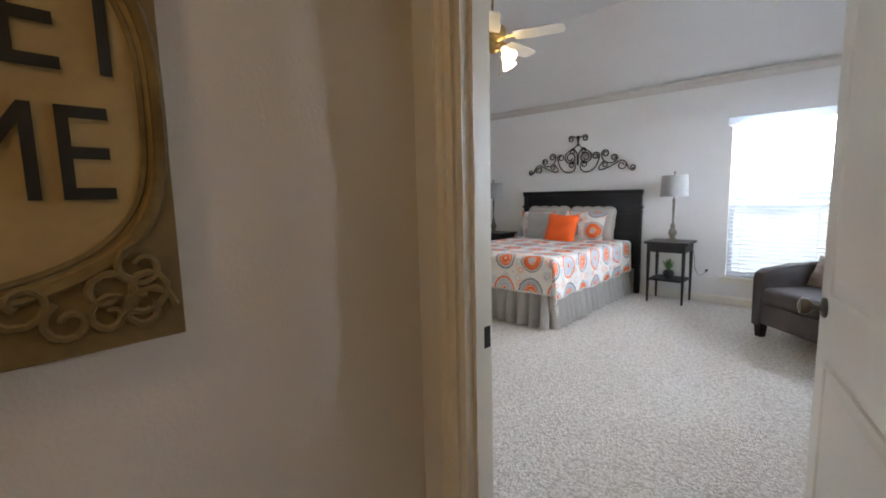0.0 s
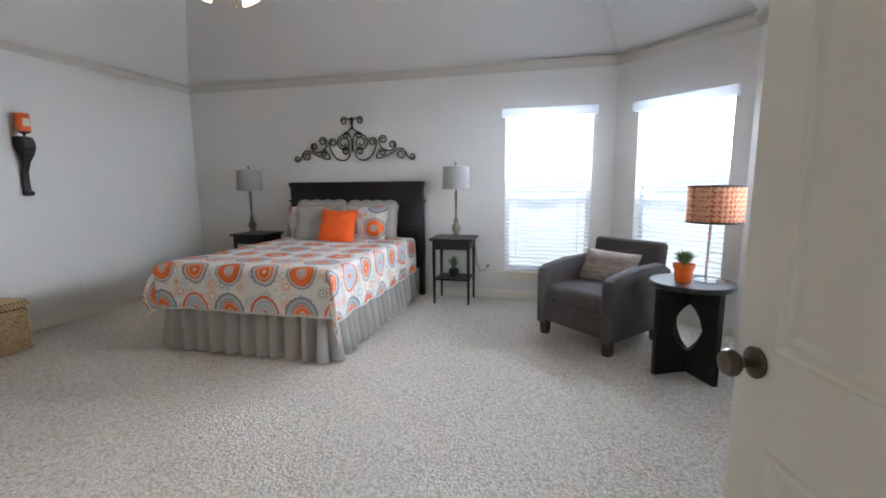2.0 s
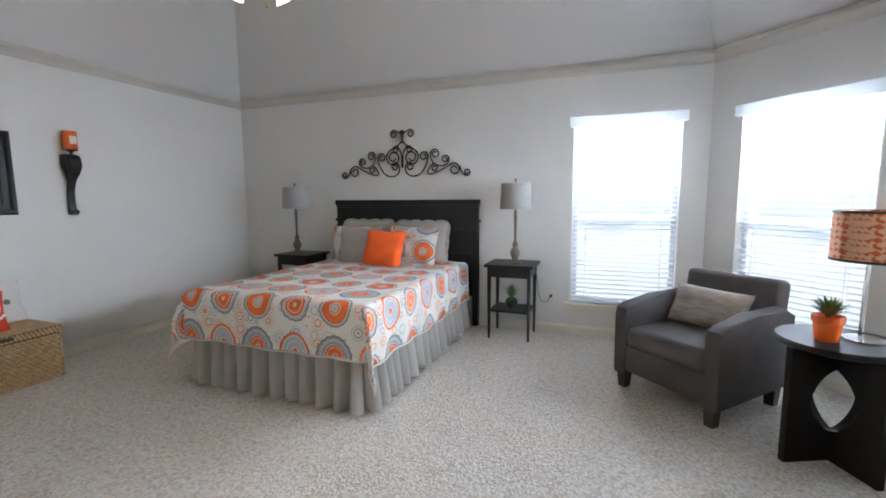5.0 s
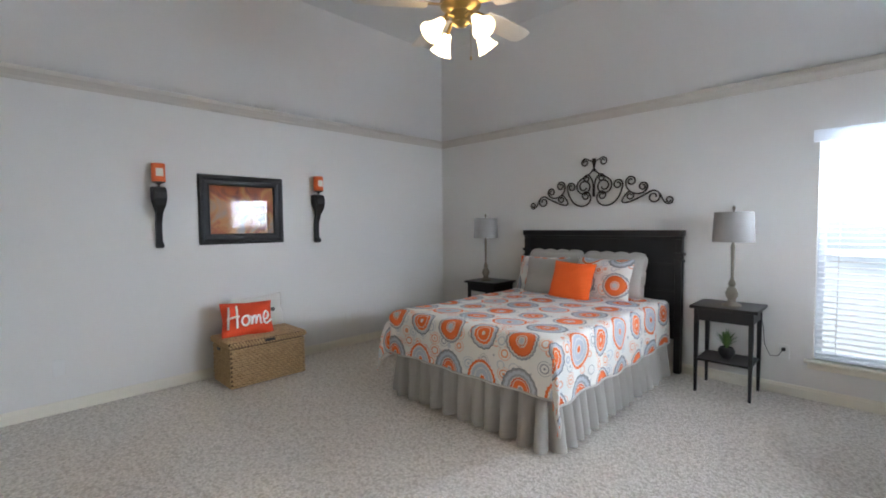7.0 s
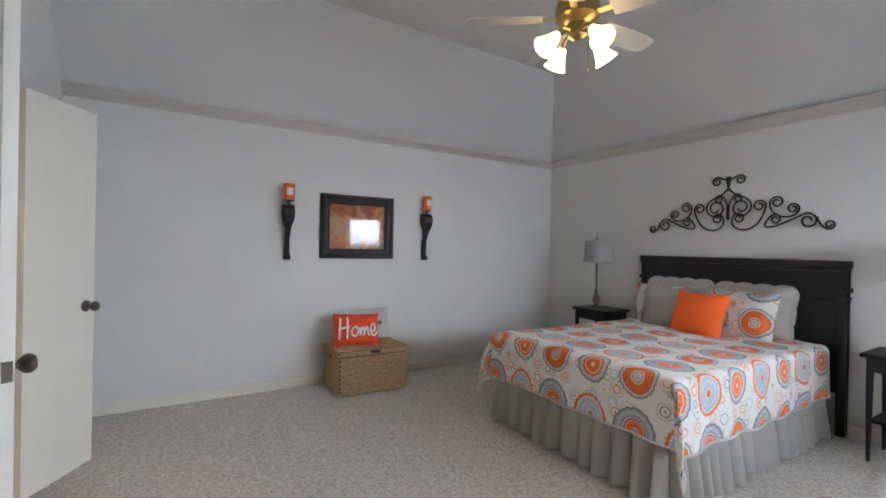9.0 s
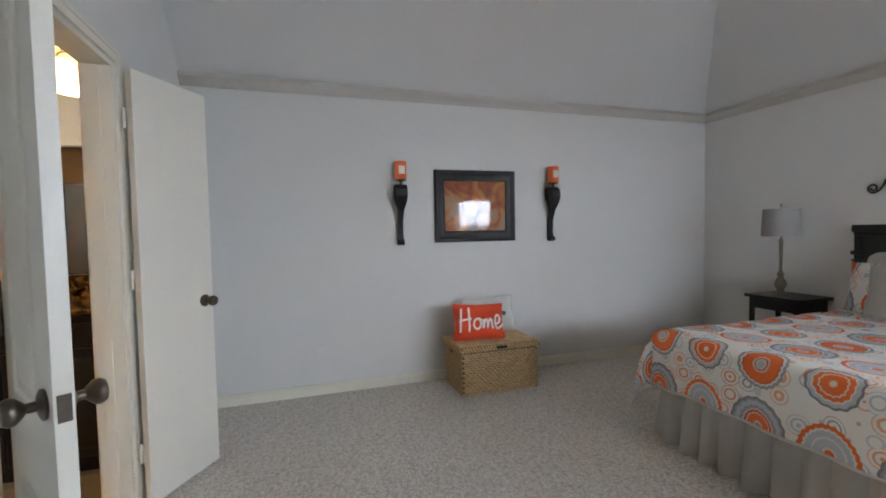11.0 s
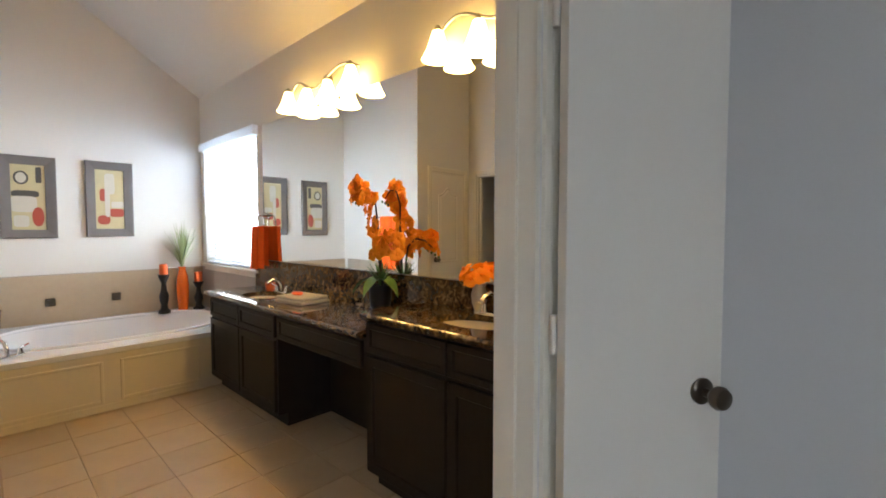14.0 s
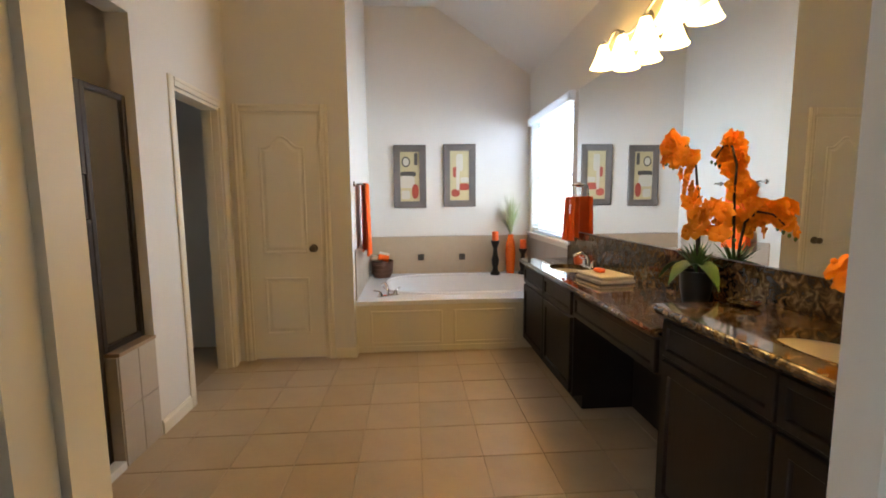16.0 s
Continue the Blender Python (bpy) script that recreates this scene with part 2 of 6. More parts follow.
def medallions(name, cell=0.29):
    """White cotton printed with staggered orange and grey ringed medallions, by the cloth's own coordinates in metres."""
    m = material(name, (0.76, 0.74, 0.69), 0.9, color_b=(0.70, 0.68, 0.63), bump=0.3, bump_scale=200)
    t, b = nodes_of(m)
    uv = t.nodes.new("ShaderNodeUVMap")
    base = b.inputs["Base Color"].links[0].from_socket
    wob = t.nodes.new("ShaderNodeTexNoise")
    wob.inputs["Scale"].default_value = 9
    t.links.new(uv.outputs[0], wob.inputs["Vector"])

    def layer(below, size, ox, oy, radius, stops, petals):
        add = t.nodes.new("ShaderNodeVectorMath")
        add.inputs[1].default_value = (ox, oy, 0)
        t.links.new(uv.outputs[0], add.inputs[0])
        sc = t.nodes.new("ShaderNodeVectorMath")
        sc.operation = "SCALE"
        sc.inputs["Scale"].default_value = 1 / size
        t.links.new(add.outputs[0], sc.inputs[0])
        fr = t.nodes.new("ShaderNodeVectorMath")
        fr.operation = "FRACTION"
        t.links.new(sc.outputs[0], fr.inputs[0])
        ce = t.nodes.new("ShaderNodeVectorMath")
        ce.operation = "SUBTRACT"
        ce.inputs[1].default_value = (0.5, 0.5, 0)
        t.links.new(fr.outputs[0], ce.inputs[0])
        ln = t.nodes.new("ShaderNodeVectorMath")
        ln.operation = "LENGTH"
        t.links.new(ce.outputs[0], ln.inputs[0])
        sp = t.nodes.new("ShaderNodeSeparateXYZ")
        t.links.new(ce.outputs[0], sp.inputs[0])
        an = t.nodes.new("ShaderNodeMath")
        an.operation = "ARCTAN2"
        t.links.new(sp.outputs[0], an.inputs[0])
        t.links.new(sp.outputs[1], an.inputs[1])
        mt = t.nodes.new("ShaderNodeMath")
        mt.operation = "MULTIPLY"
        mt.inputs[1].default_value = petals
        t.links.new(an.outputs[0], mt.inputs[0])
        si = t.nodes.new("ShaderNodeMath")
        si.operation = "SINE"
        t.links.new(mt.outputs[0], si.inputs[0])
        rr = t.nodes.new("ShaderNodeMath")
        rr.operation = "MULTIPLY_ADD"
        rr.inputs[1].default_value = 0.0045
        t.links.new(si.outputs[0], rr.inputs[0])
        t.links.new(ln.outputs["Value"], rr.inputs[2])
        dv = t.nodes.new("ShaderNodeMath")
        dv.operation = "DIVIDE"
        dv.inputs[1].default_value = radius / size
        t.links.new(rr.outputs[0], dv.inputs[0])
        half = t.nodes.new("ShaderNodeMath")
        half.operation = "MULTIPLY"
        half.inputs[1].default_value = 0.8
        t.links.new(dv.outputs[0], half.inputs[0])
        r = ramp(t, half.outputs[0], stops, True)
        inside = t.nodes.new("ShaderNodeMath")
        inside.operation = "LESS_THAN"
        inside.inputs[1].default_value = 1.0
        t.links.new(dv.outputs[0], inside.inputs[0])
        mx = t.nodes.new("ShaderNodeMix")
        mx.data_type = "RGBA"
        t.links.new(inside.outputs[0], mx.inputs[0])
        t.links.new(below, mx.inputs[6])
        t.links.new(r.outputs[0], mx.inputs[7])
        return mx.outputs[2]

    o, o2, g, w, bl, d = (0.74, 0.15, 0.03), (0.56, 0.10, 0.03), (0.30, 0.305, 0.315), (0.68, 0.65, 0.59), (0.44, 0.47, 0.52), (0.20, 0.205, 0.22)
    # small ringed fill motifs between the medallions
    vr = t.nodes.new("ShaderNodeTexVoronoi")
    vr.inputs["Scale"].default_value = 11
    vr.inputs["Randomness"].default_value = 0.7
    t.links.new(uv.outputs[0], vr.inputs["Vector"])
    hue = t.nodes.new("ShaderNodeSeparateColor")
    t.links.new(vr.outputs["Color"], hue.inputs[0])
    tint = ramp(t, hue.outputs[0], [(0.0, bl), (0.35, (0.74, 0.30, 0.14)), (0.6, g), (0.8, (0.70, 0.22, 0.08))], True)
    band = ramp(t, vr.outputs["Distance"], [(0.0, (1, 1, 1)), (0.10, (0, 0, 0)), (0.24, (0.9, 0.9, 0.9)), (0.33, (0, 0, 0)), (0.44, (0.7, 0.7, 0.7)), (0.49, (0, 0, 0))], True)
    fill = t.nodes.new("ShaderNodeMix")
    fill.data_type = "RGBA"
    t.links.new(band.outputs[0], fill.inputs[0])
    t.links.new(base, fill.inputs[6])
    t.links.new(tint.outputs[0], fill.inputs[7])
    out = fill.outputs[2]
    c1, c2 = cell * 1.25, cell * 1.05
    out = layer(out, cell, 0.0, cell / 2, 0.040, [(0, w), (0.10, o), (0.34, w), (0.40, o2), (0.62, w), (0.68, o)], 7)
    out = layer(out, cell * 2, c1, c2, 0.130, [(0, g), (0.09, w), (0.13, o), (0.34, w), (0.37, o2), (0.44, w), (0.47, g), (0.56, bl), (0.68, g), (0.74, d)], 18)
    out = layer(out, cell * 2, c1, c2 - cell, 0.112, [(0, bl), (0.12, w), (0.17, o2), (0.22, w), (0.27, o), (0.58, o2), (0.64, w), (0.70, g)], 22)
    out = layer(out, cell * 2, c1 - cell, c2, 0.118, [(0, o), (0.14, w), (0.19, bl), (0.42, w), (0.46, bl), (0.62, w), (0.68, o)], 26)
    out = layer(out, cell * 2, c1 - cell, c2 - cell, 0.105, [(0, w), (0.10, o), (0.36, w), (0.41, o), (0.55, w), (0.60, bl), (0.72, d)], 14)
    t.links.new(out, b.inputs["Base Color"])
    return m


SPREAD = medallions("medallion_print")

# orange lattice lampshade
LATTICE = material("orange_lattice_shade", (0.72, 0.30, 0.13), 0.9, bump=0.2, bump_scale=150)
t, b = nodes_of(LATTICE)
co = t.nodes.new("ShaderNodeTexCoord")
mg = t.nodes.new("ShaderNodeTexMagic")
mg.turbulence_depth = 3
mg.inputs["Scale"].default_value = 22
mg.inputs["Distortion"].default_value = 1.6
t.links.new(co.outputs["Object"], mg.inputs["Vector"])
rp = ramp(t, mg.outputs[1], [(0.0, (0.52, 0.10, 0.035)), (0.46, (0.56, 0.13, 0.045)), (0.55, (0.72, 0.42, 0.26)), (1.0, (0.72, 0.42, 0.26))])
t.links.new(rp.outputs[0], b.inputs["Base Color"])

# clear glass and mirror
GLASS = bpy.data.materials.new("clear_glass")
GLASS.use_nodes = True
t, b = nodes_of(GLASS)
b.inputs["Transmission Weight"].default_value, b.inputs["Roughness"].default_value, b.inputs["IOR"].default_value = 1.0, 0.0, 1.02
SHOWGLASS = bpy.data.materials.new("bronze_shower_glass")
SHOWGLASS.use_nodes = True
t, b = nodes_of(SHOWGLASS)
b.inputs["Base Color"].default_value = (0.45, 0.38, 0.28, 1)
b.inputs["Transmission Weight"].default_value, b.inputs["Roughness"].default_value, b.inputs["IOR"].default_value = 0.9, 0.06, 1.45
MIRROR = bpy.data.materials.new("mirror_silver")
MIRROR.use_nodes = True
t, b = nodes_of(MIRROR)
b.inputs["Base Color"].default_value = (0.86, 0.88, 0.87, 1)
b.inputs["Metallic"].default_value, b.inputs["Roughness"].default_value = 1.0, 0.01

# framed print behind glass
PRINT = material("rust_abstract_print", (0.40, 0.13, 0.05), 0.04, spec=0.25, coat=1.0)
t, b = nodes_of(PRINT)
b.inputs["Coat Roughness"].default_value = 0.02
b.inputs["Coat IOR"].default_value = 1.5
co = t.nodes.new("ShaderNodeTexCoord")
nz = t.nodes.new("ShaderNodeTexNoise")
nz.inputs["Scale"].default_value, nz.inputs["Distortion"].default_value = 4.5, 1.5
t.links.new(co.outputs["Object"], nz.inputs["Vector"])
rp = ramp(t, nz.outputs[0], [(0.3, (0.09, 0.035, 0.03)), (0.45, (0.30, 0.09, 0.04)), (0.55, (0.42, 0.18, 0.06)), (0.68, (0.30, 0.22, 0.16))])
t.links.new(rp.outputs[0], b.inputs["Base Color"])

# daylight beyond the windows: sky over pale roofs and a fence
def daylight(name, strength, ground=1.0, sky_tint=(0.80, 0.93, 1.11)):
    m = bpy.data.materials.new(name)
    m.use_nodes = True
    t = m.node_tree
    for n in list(t.nodes):
        t.nodes.remove(n)
    out = t.nodes.new("ShaderNodeOutputMaterial")
    em = t.nodes.new("ShaderNodeEmission")
    co = t.nodes.new("ShaderNodeTexCoord")
    sp = t.nodes.new("ShaderNodeSeparateXYZ")
    t.links.new(co.outputs["Object"], sp.inputs[0])
    nz = t.nodes.new("ShaderNodeTexNoise")
    nz.inputs["Scale"].default_value = 2.2
    t.links.new(co.outputs["Object"], nz.inputs["Vector"])
    ma = t.nodes.new("ShaderNodeMath")
    ma.operation = "MULTIPLY_ADD"
    ma.inputs[1].default_value = 0.35
    t.links.new(nz.outputs[0], ma.inputs[0])
    t.links.new(sp.outputs[2], ma.inputs[2])
    r = ramp(t, ma.outputs[0], [(0.0, tuple(ground * c for c in (0.045, 0.05, 0.05))), (0.40, tuple(ground * c for c in (0.05, 0.055, 0.06))), (0.46, tuple(ground * c for c in (0.034, 0.040, 0.046))), (0.58, tuple(ground * c for c in (0.05, 0.058, 0.066))), (0.64, tuple(0.62 * c for c in sky_tint)), (1.0, tuple(1.55 * c for c in sky_tint))])
    sc = t.nodes.new("ShaderNodeMath")
    sc.operation = "MULTIPLY"
    sc.inputs[1].default_value = 0.5
    t.links.new(ma.outputs[0], sc.inputs[0])
    t.links.new(sc.outputs[0], r.inputs[0])
    em.inputs[1].default_value = strength
    t.links.new(r.outputs[0], em.inputs[0])
    t.links.new(em.outputs[0], out.inputs[0])
    return m


DAY = daylight("daylight_distance", WINDOW_GLOW, 0.55)
DAYBATH = daylight("daylight_distance_bath", BATH_GLOW, 9.0, (0.72, 0.90, 1.18))


# ---------------------------------------------------------------- mesh helpers
def mesh_ob(name, bm, mat, parent=None, label="", smooth=False):
    bmesh.ops.recalc_face_normals(bm, faces=bm.faces)
    me = bpy.data.meshes.new(name)
    bm.to_mesh(me)
    bm.free()
    me.materials.append(mat)
    if smooth:
        for f in me.polygons:
            f.use_smooth = True
        me.set_sharp_from_angle(angle=radians(40))
    ob = new(name, me)
    if parent:
        ob.parent = parent
    if label:
        ob["label"] = label
    return ob


def part(name, bm, mat, parent, label="", smooth=False):
    return mesh_ob(name, bm, mat, parent, label, smooth)


def thing(name, m, label, category, group=""):
    ob = new(name)
    ob.empty_display_size = 0.1
    ob.matrix_basis = m
    return tagged(ob, label, category, group)


def place(ob, m):
    ob.matrix_basis = m
    return ob


def box(x0, x1, y0, y1, z0, z1, bev=0.0, bm=None, seg=2, m=None):
    own = bmesh.new()
    r = bmesh.ops.create_cube(own, size=1)
    bmesh.ops.scale(own, vec=(abs(x1 - x0), abs(y1 - y0), abs(z1 - z0)), verts=r["verts"])
    bmesh.ops.translate(own, vec=((x0 + x1) / 2, (y0 + y1) / 2, (z0 + z1) / 2), verts=r["verts"])
    if bev:
        bmesh.ops.bevel(own, geom=own.edges[:], offset=bev, segments=seg, affect="EDGES", profile=0.5)
    if m is not None:
        own.transform(m)
    if bm is None:
        return own
    me = bpy.data.meshes.new("tmp")
    own.to_mesh(me)
    own.free()
    bm.from_mesh(me)
    bpy.data.meshes.remove(me)
    return bm


def lathe(profile, seg=24, bm=None, m=None, closed=True):
    bm = bm or bmesh.new()
    rings = []
    for r, z in profile:
        ring = []
        for k in range(seg):
            a = 2 * math.pi * k / seg
            v = Vector((r * math.cos(a), r * math.sin(a), z))
            ring.append(bm.verts.new(m @ v if m is not None else v))
        rings.append(ring)
    for a, b in zip(rings, rings[1:]):
        for k in range(seg):
            bm.faces.new((a[k], a[(k + 1) % seg], b[(k + 1) % seg], b[k]))
    if closed:
        for ring in (rings[0], rings[-1]):
            bm.faces.new(ring)
    return bm


def tube(points, radius, seg=8, bm=None, taper=None):
    bm = bm or bmesh.new()
    pts = [Vector(p) for p in points]
    rings = []
    side = None
    for i, p in enumerate(pts):
        d = (pts[min(i + 1, len(pts) - 1)] - pts[max(i - 1, 0)]).normalized()
        if side is None:
            side = d.orthogonal().normalized()
        side = (side - d * side.dot(d)).normalized()
        other = d.cross(side)
        r = radius * (taper(i / (len(pts) - 1)) if taper else 1)
        rings.append([bm.verts.new(p + r * (math.cos(2 * math.pi * k / seg) * side + math.sin(2 * math.pi * k / seg) * other)) for k in range(seg)])
    for a, b in zip(rings, rings[1:]):
        for k in range(seg):
            bm.faces.new((a[k], a[(k + 1) % seg], b[(k + 1) % seg], b[k]))
    bm.faces.new(rings[0])
    bm.faces.new(rings[-1])
    return bm


def plate_with_hole(x0, x1, y0, y1, z0, z1, cx, cy, rx, ry, n=32, power=2.0, m=None):
    """A slab with an oval hole right through it."""
    bm = bmesh.new()
    loops = []
    for z in (z1, z0):
        inner, outer = [], []
        for k in range(n):
            a = 2 * math.pi * (k + 0.5) / n
            c, s = math.cos(a), math.sin(a)
            inner.append(bm.verts.new((cx + rx * math.copysign(abs(c) ** (2 / power), c), cy + ry * math.copysign(abs(s) ** (2 / power), s), z)))
            f = min(((x1 - cx) if c > 0 else (cx - x0)) / max(abs(c), 1e-6), ((y1 - cy) if s > 0 else (cy - y0)) / max(abs(s), 1e-6))
            outer.append(bm.verts.new((cx + f * c, cy + f * s, z)))
        for q in range(4):
            want = ((x1, y1), (x0, y1), (x0, y0), (x1, y0))[q]
            near = min(outer, key=lambda v: (v.co.x - want[0]) ** 2 + (v.co.y - want[1]) ** 2)
            near.co.x, near.co.y = want
        loops.append((inner, outer))
    (i1, o1), (i0, o0) = loops
    for k in range(n):
        j = (k + 1) % n
        bm.faces.new((i1[k], o1[k], o1[j], i1[j]))
        bm.faces.new((i0[k], i0[j], o0[j], o0[k]))
        bm.faces.new((o1[k], o0[k], o0[j], o1[j]))
        bm.faces.new((i1[k], i1[j], i0[j], i0[k]))
    if m is not None:
        bm.transform(m)
    return bm


def prism(points, depth, m=None, bev=0.0):
    """A flat outline in x and z, given a thickness along y."""
    bm = bmesh.new()
    a = [bm.verts.new((x, 0, z)) for x, z in points]
    b = [bm.verts.new((x, depth, z)) for x, z in points]
    n = len(points)
    bm.faces.new(a)
    bm.faces.new(b)
    for k in range(n):
        bm.faces.new((a[k], a[(k + 1) % n], b[(k + 1) % n], b[k]))
    if bev:
        bmesh.ops.bevel(bm, geom=[e for e in bm.edges if abs(e.verts[0].co.y - e.verts[1].co.y) < 1e-6], offset=bev, segments=2, affect="EDGES", profile=0.5)
    if m is not None:
        bm.transform(m)
    return bm


def sweep(path, profile, closed=False):
    """A moulding: profile of (out, up) carried along a level path; out is to the right of the way."""
    bm = bmesh.new()
    pts = [Vector(p) for p in path]
    n = len(pts)
    rings = []
    for i, p in enumerate(pts):
        d0 = (pts[i] - pts[i - 1]).normalized() if (i or closed) else (pts[1] - pts[0]).normalized()
        d1 = (pts[(i + 1) % n] - pts[i]).normalized() if (i < n - 1 or closed) else d0
        n0, n1 = Vector((d0.y, -d0.x, 0)), Vector((d1.y, -d1.x, 0))
        mid = (n0 + n1).normalized()
        mid /= max(0.3, mid.dot(n0))
        rings.append([bm.verts.new(p + mid * o + Vector((0, 0, u))) for o, u in profile])
    k = len(profile)
    pairs = list(zip(rings, rings[1:])) + ([(rings[-1], rings[0])] if closed else [])
    for a, b in pairs:
        for j in range(k):
            bm.faces.new((a[j], a[(j + 1) % k], b[(j + 1) % k], b[j]))
    if not closed:
        bm.faces.new(rings[0])
        bm.faces.new(rings[-1])
    return bm


def flange(w, h, out, thick=0.006):
    """A flat border of cloth round a cushion, its outer edge cut in scallops."""
    bm = bmesh.new()
    inner, outer = [], []
    for (ax, az), (bx, bz) in (((-1, -1), (1, -1)), ((1, -1), (1, 1)), ((1, 1), (-1, 1)), ((-1, 1), (-1, -1))):
        length = w if az == bz else h
        lobes = max(3, round(length / 0.15))
        n = lobes * 8
        for k in range(n):
            q = k / n
            x, z = (ax + (bx - ax) * q), (az + (bz - az) * q)
            reach = out * (0.55 + 0.45 * abs(math.sin(math.pi * lobes * q)) ** 0.6)
            nx, nz = (0, az) if az == bz else (ax, 0)
            wave = 0.006 * math.sin(k * 0.9)
            inner.append((x * w * 0.46, 0.0, z * h * 0.455))
            outer.append((x * w * 0.48 + nx * reach, wave, z * h * 0.475 + nz * reach))
    loops = []
    for pts, y in ((inner, thick / 2), (outer, thick / 2), (outer, -thick / 2), (inner, -thick / 2)):
        loops.append([bm.verts.new((p[0], p[1] + y, p[2])) for p in pts])
    n = len(inner)
    for a, b in zip(loops, loops[1:] + loops[:1]):
        for k in range(n):
            bm.faces.new((a[k], a[(k + 1) % n], b[(k + 1) % n], b[k]))
    return bm


def cushion(w, h, d, n=14, uv=None):
    """A stuffed cushion lying in x and z, with pinched corners."""
    bm = bmesh.new()
    layer = bm.loops.layers.uv.new("UVMap")
    sheets = []
    for side in (1, -1):
        rows = []
        for i in range(n + 1):
            row = []
            for j in range(n + 1):
                u, v = 2 * i / n - 1, 2 * j / n - 1
                bulge = max(0.0, (1 - abs(u) ** 3.2)) ** 0.6 * max(0.0, (1 - abs(v) ** 3.2)) ** 0.6
                pull = 1 - 0.07 * (1 - bulge) * (abs(u) < 0.999 or abs(v) < 0.999) * min(1, (1 - abs(u * v)))
                y = side * d / 2 * bulge + 0.012 * noise.noise(Vector((u * 2.1, v * 2.1, side + w * 7)))
                row.append(bm.verts.new((u * w / 2 * pull, y, v * h / 2 * pull)))
            rows.append(row)
        sheets.append(rows)
    for rows in sheets:
        for i in range(n):
            for j in range(n):
                bm.faces.new((rows[i][j], rows[i + 1][j], rows[i + 1][j + 1], rows[i][j + 1]))
    bmesh.ops.remove_doubles(bm, verts=bm.verts[:], dist=0.004)
    for f in bm.faces:
        for lp in f.loops:
            lp[layer].uv = (lp.vert.co.x + (uv or (0, 0))[0], lp.vert.co.z + (uv or (0, 0))[1])
    return bm


def wall(name, a, b, z0, z1, thick, opens=(), mat=None, label="painted drywall wall", ends=(0, 0)):
    """An upright wall from a to b; its room side is to the right of that way. opens: (from, to, bottom, top) along it, right through."""
    mat = mat or WALL
    a, b = Vector((*a, 0)), Vector((*b, 0))
    d = (b - a).normalized()
    a, b = a - d * ends[0], b + d * ends[1]
    length = (b - a).length
    out = Vector((-d.y, d.x, 0)) * thick
    opens = [(o[0] + ends[0], o[1] + ends[0], o[2], o[3]) for o in opens]
    us = sorted({0.0, length, *(o[0] for o in opens), *(o[1] for o in opens)})
    zs = sorted({z0, z1, *(o[2] for o in opens), *(o[3] for o in opens)})
    bm = bmesh.new()
    cache = {}

    def v(u, z, back):
        key = (round(u, 4), round(z, 4), back)
        if key not in cache:
            cache[key] = bm.verts.new(a + d * u + Vector((0, 0, z)) + (out if back else Vector((0, 0, 0))))
        return cache[key]

    solid = {}
    for i in range(len(us) - 1):
        for j in range(len(zs) - 1):
            cu, cz = (us[i] + us[i + 1]) / 2, (zs[j] + zs[j + 1]) / 2
            solid[i, j] = not any(o[0] < cu < o[1] and o[2] < cz < o[3] for o in opens)
    for (i, j), s in solid.items():
        if not s:
            continue
        u0, u1, w0, w1 = us[i], us[i + 1], zs[j], zs[j + 1]
        for back in (False, True):
            bm.faces.new((v(u0, w0, back), v(u1, w0, back), v(u1, w1, back), v(u0, w1, back)))
        for di, dj, p, q in ((-1, 0, (u0, w0), (u0, w1)), (1, 0, (u1, w0), (u1, w1)), (0, -1, (u0, w0), (u1, w0)), (0, 1, (u0, w1), (u1, w1))):
            if not solid.get((i + di, j + dj), False):
                bm.faces.new((v(*p, False), v(*q, False), v(*q, True), v(*p, True)))
    ob = mesh_ob(name, bm, mat)
    return tagged(ob, label, "wall", kind="structure")


# ---------------------------------------------------------------- structure: bedroom
BAY_A, BAY_B = (4.89, 0.0), (5.74, -0.85)
BATH_Y, ENTRY_Y, TOP = -4.82, -4.55, 2.40
bm = bmesh.new()
vs = [bm.verts.new((x, y, 0)) for x, y in ((-0.05, 0.1), (5.9, 0.1), (5.9, -4.88), (-0.05, -4.88))]
bm.faces.new(vs)
vs = [bm.verts.new((x, y, 0)) for x, y in ((3.80, -4.88), (5.4, -4.88), (5.4, -7.6), (3.80, -7.6))]
bm.faces.new(vs)
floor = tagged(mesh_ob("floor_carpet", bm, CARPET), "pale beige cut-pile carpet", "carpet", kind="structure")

wall("wall_north", (0, 0), BAY_A, 0, TOP, 0.14, [(3.83, 4.69, 0.30, 1.95)], label="cream painted wall behind the bed", ends=(0.14, 0))
wall("wall_bay", BAY_A, BAY_B, 0, TOP, 0.14, [(0.25, 1.07, 0.30, 1.93)], label="cream painted angled bay wall")
wall("wall_east", BAY_B, (5.74, BATH_Y), 0, TOP, 0.14, [(0.43, 1.30, 0.30, 1.93)], label="cream painted window wall")
wall("wall_west", (0, BATH_Y), (0, 0), 0, TOP + 0.1, 0.14, label="cream painted wall with framed print", ends=(0.14, 0))
wall("wall_bath_doors", (3.32, BATH_Y), (0, BATH_Y), 0, 3.55, 0.12, [(1.20, 2.12, 0, 2.05)], label="cream painted wall with double doorway", ends=(0, 0.14))
wall("wall_jog", (3.32, ENTRY_Y), (3.32, BATH_Y), 0, 3.3, 0.1, label="cream painted short return wall", ends=(0, 0.12))
wall("wall_entry", (5.74, ENTRY_Y), (3.424, ENTRY_Y), 0, 3.3, 0.12, [(0.79, 1.71, 0, 2.05)], label="cream painted wall with entry doorway")
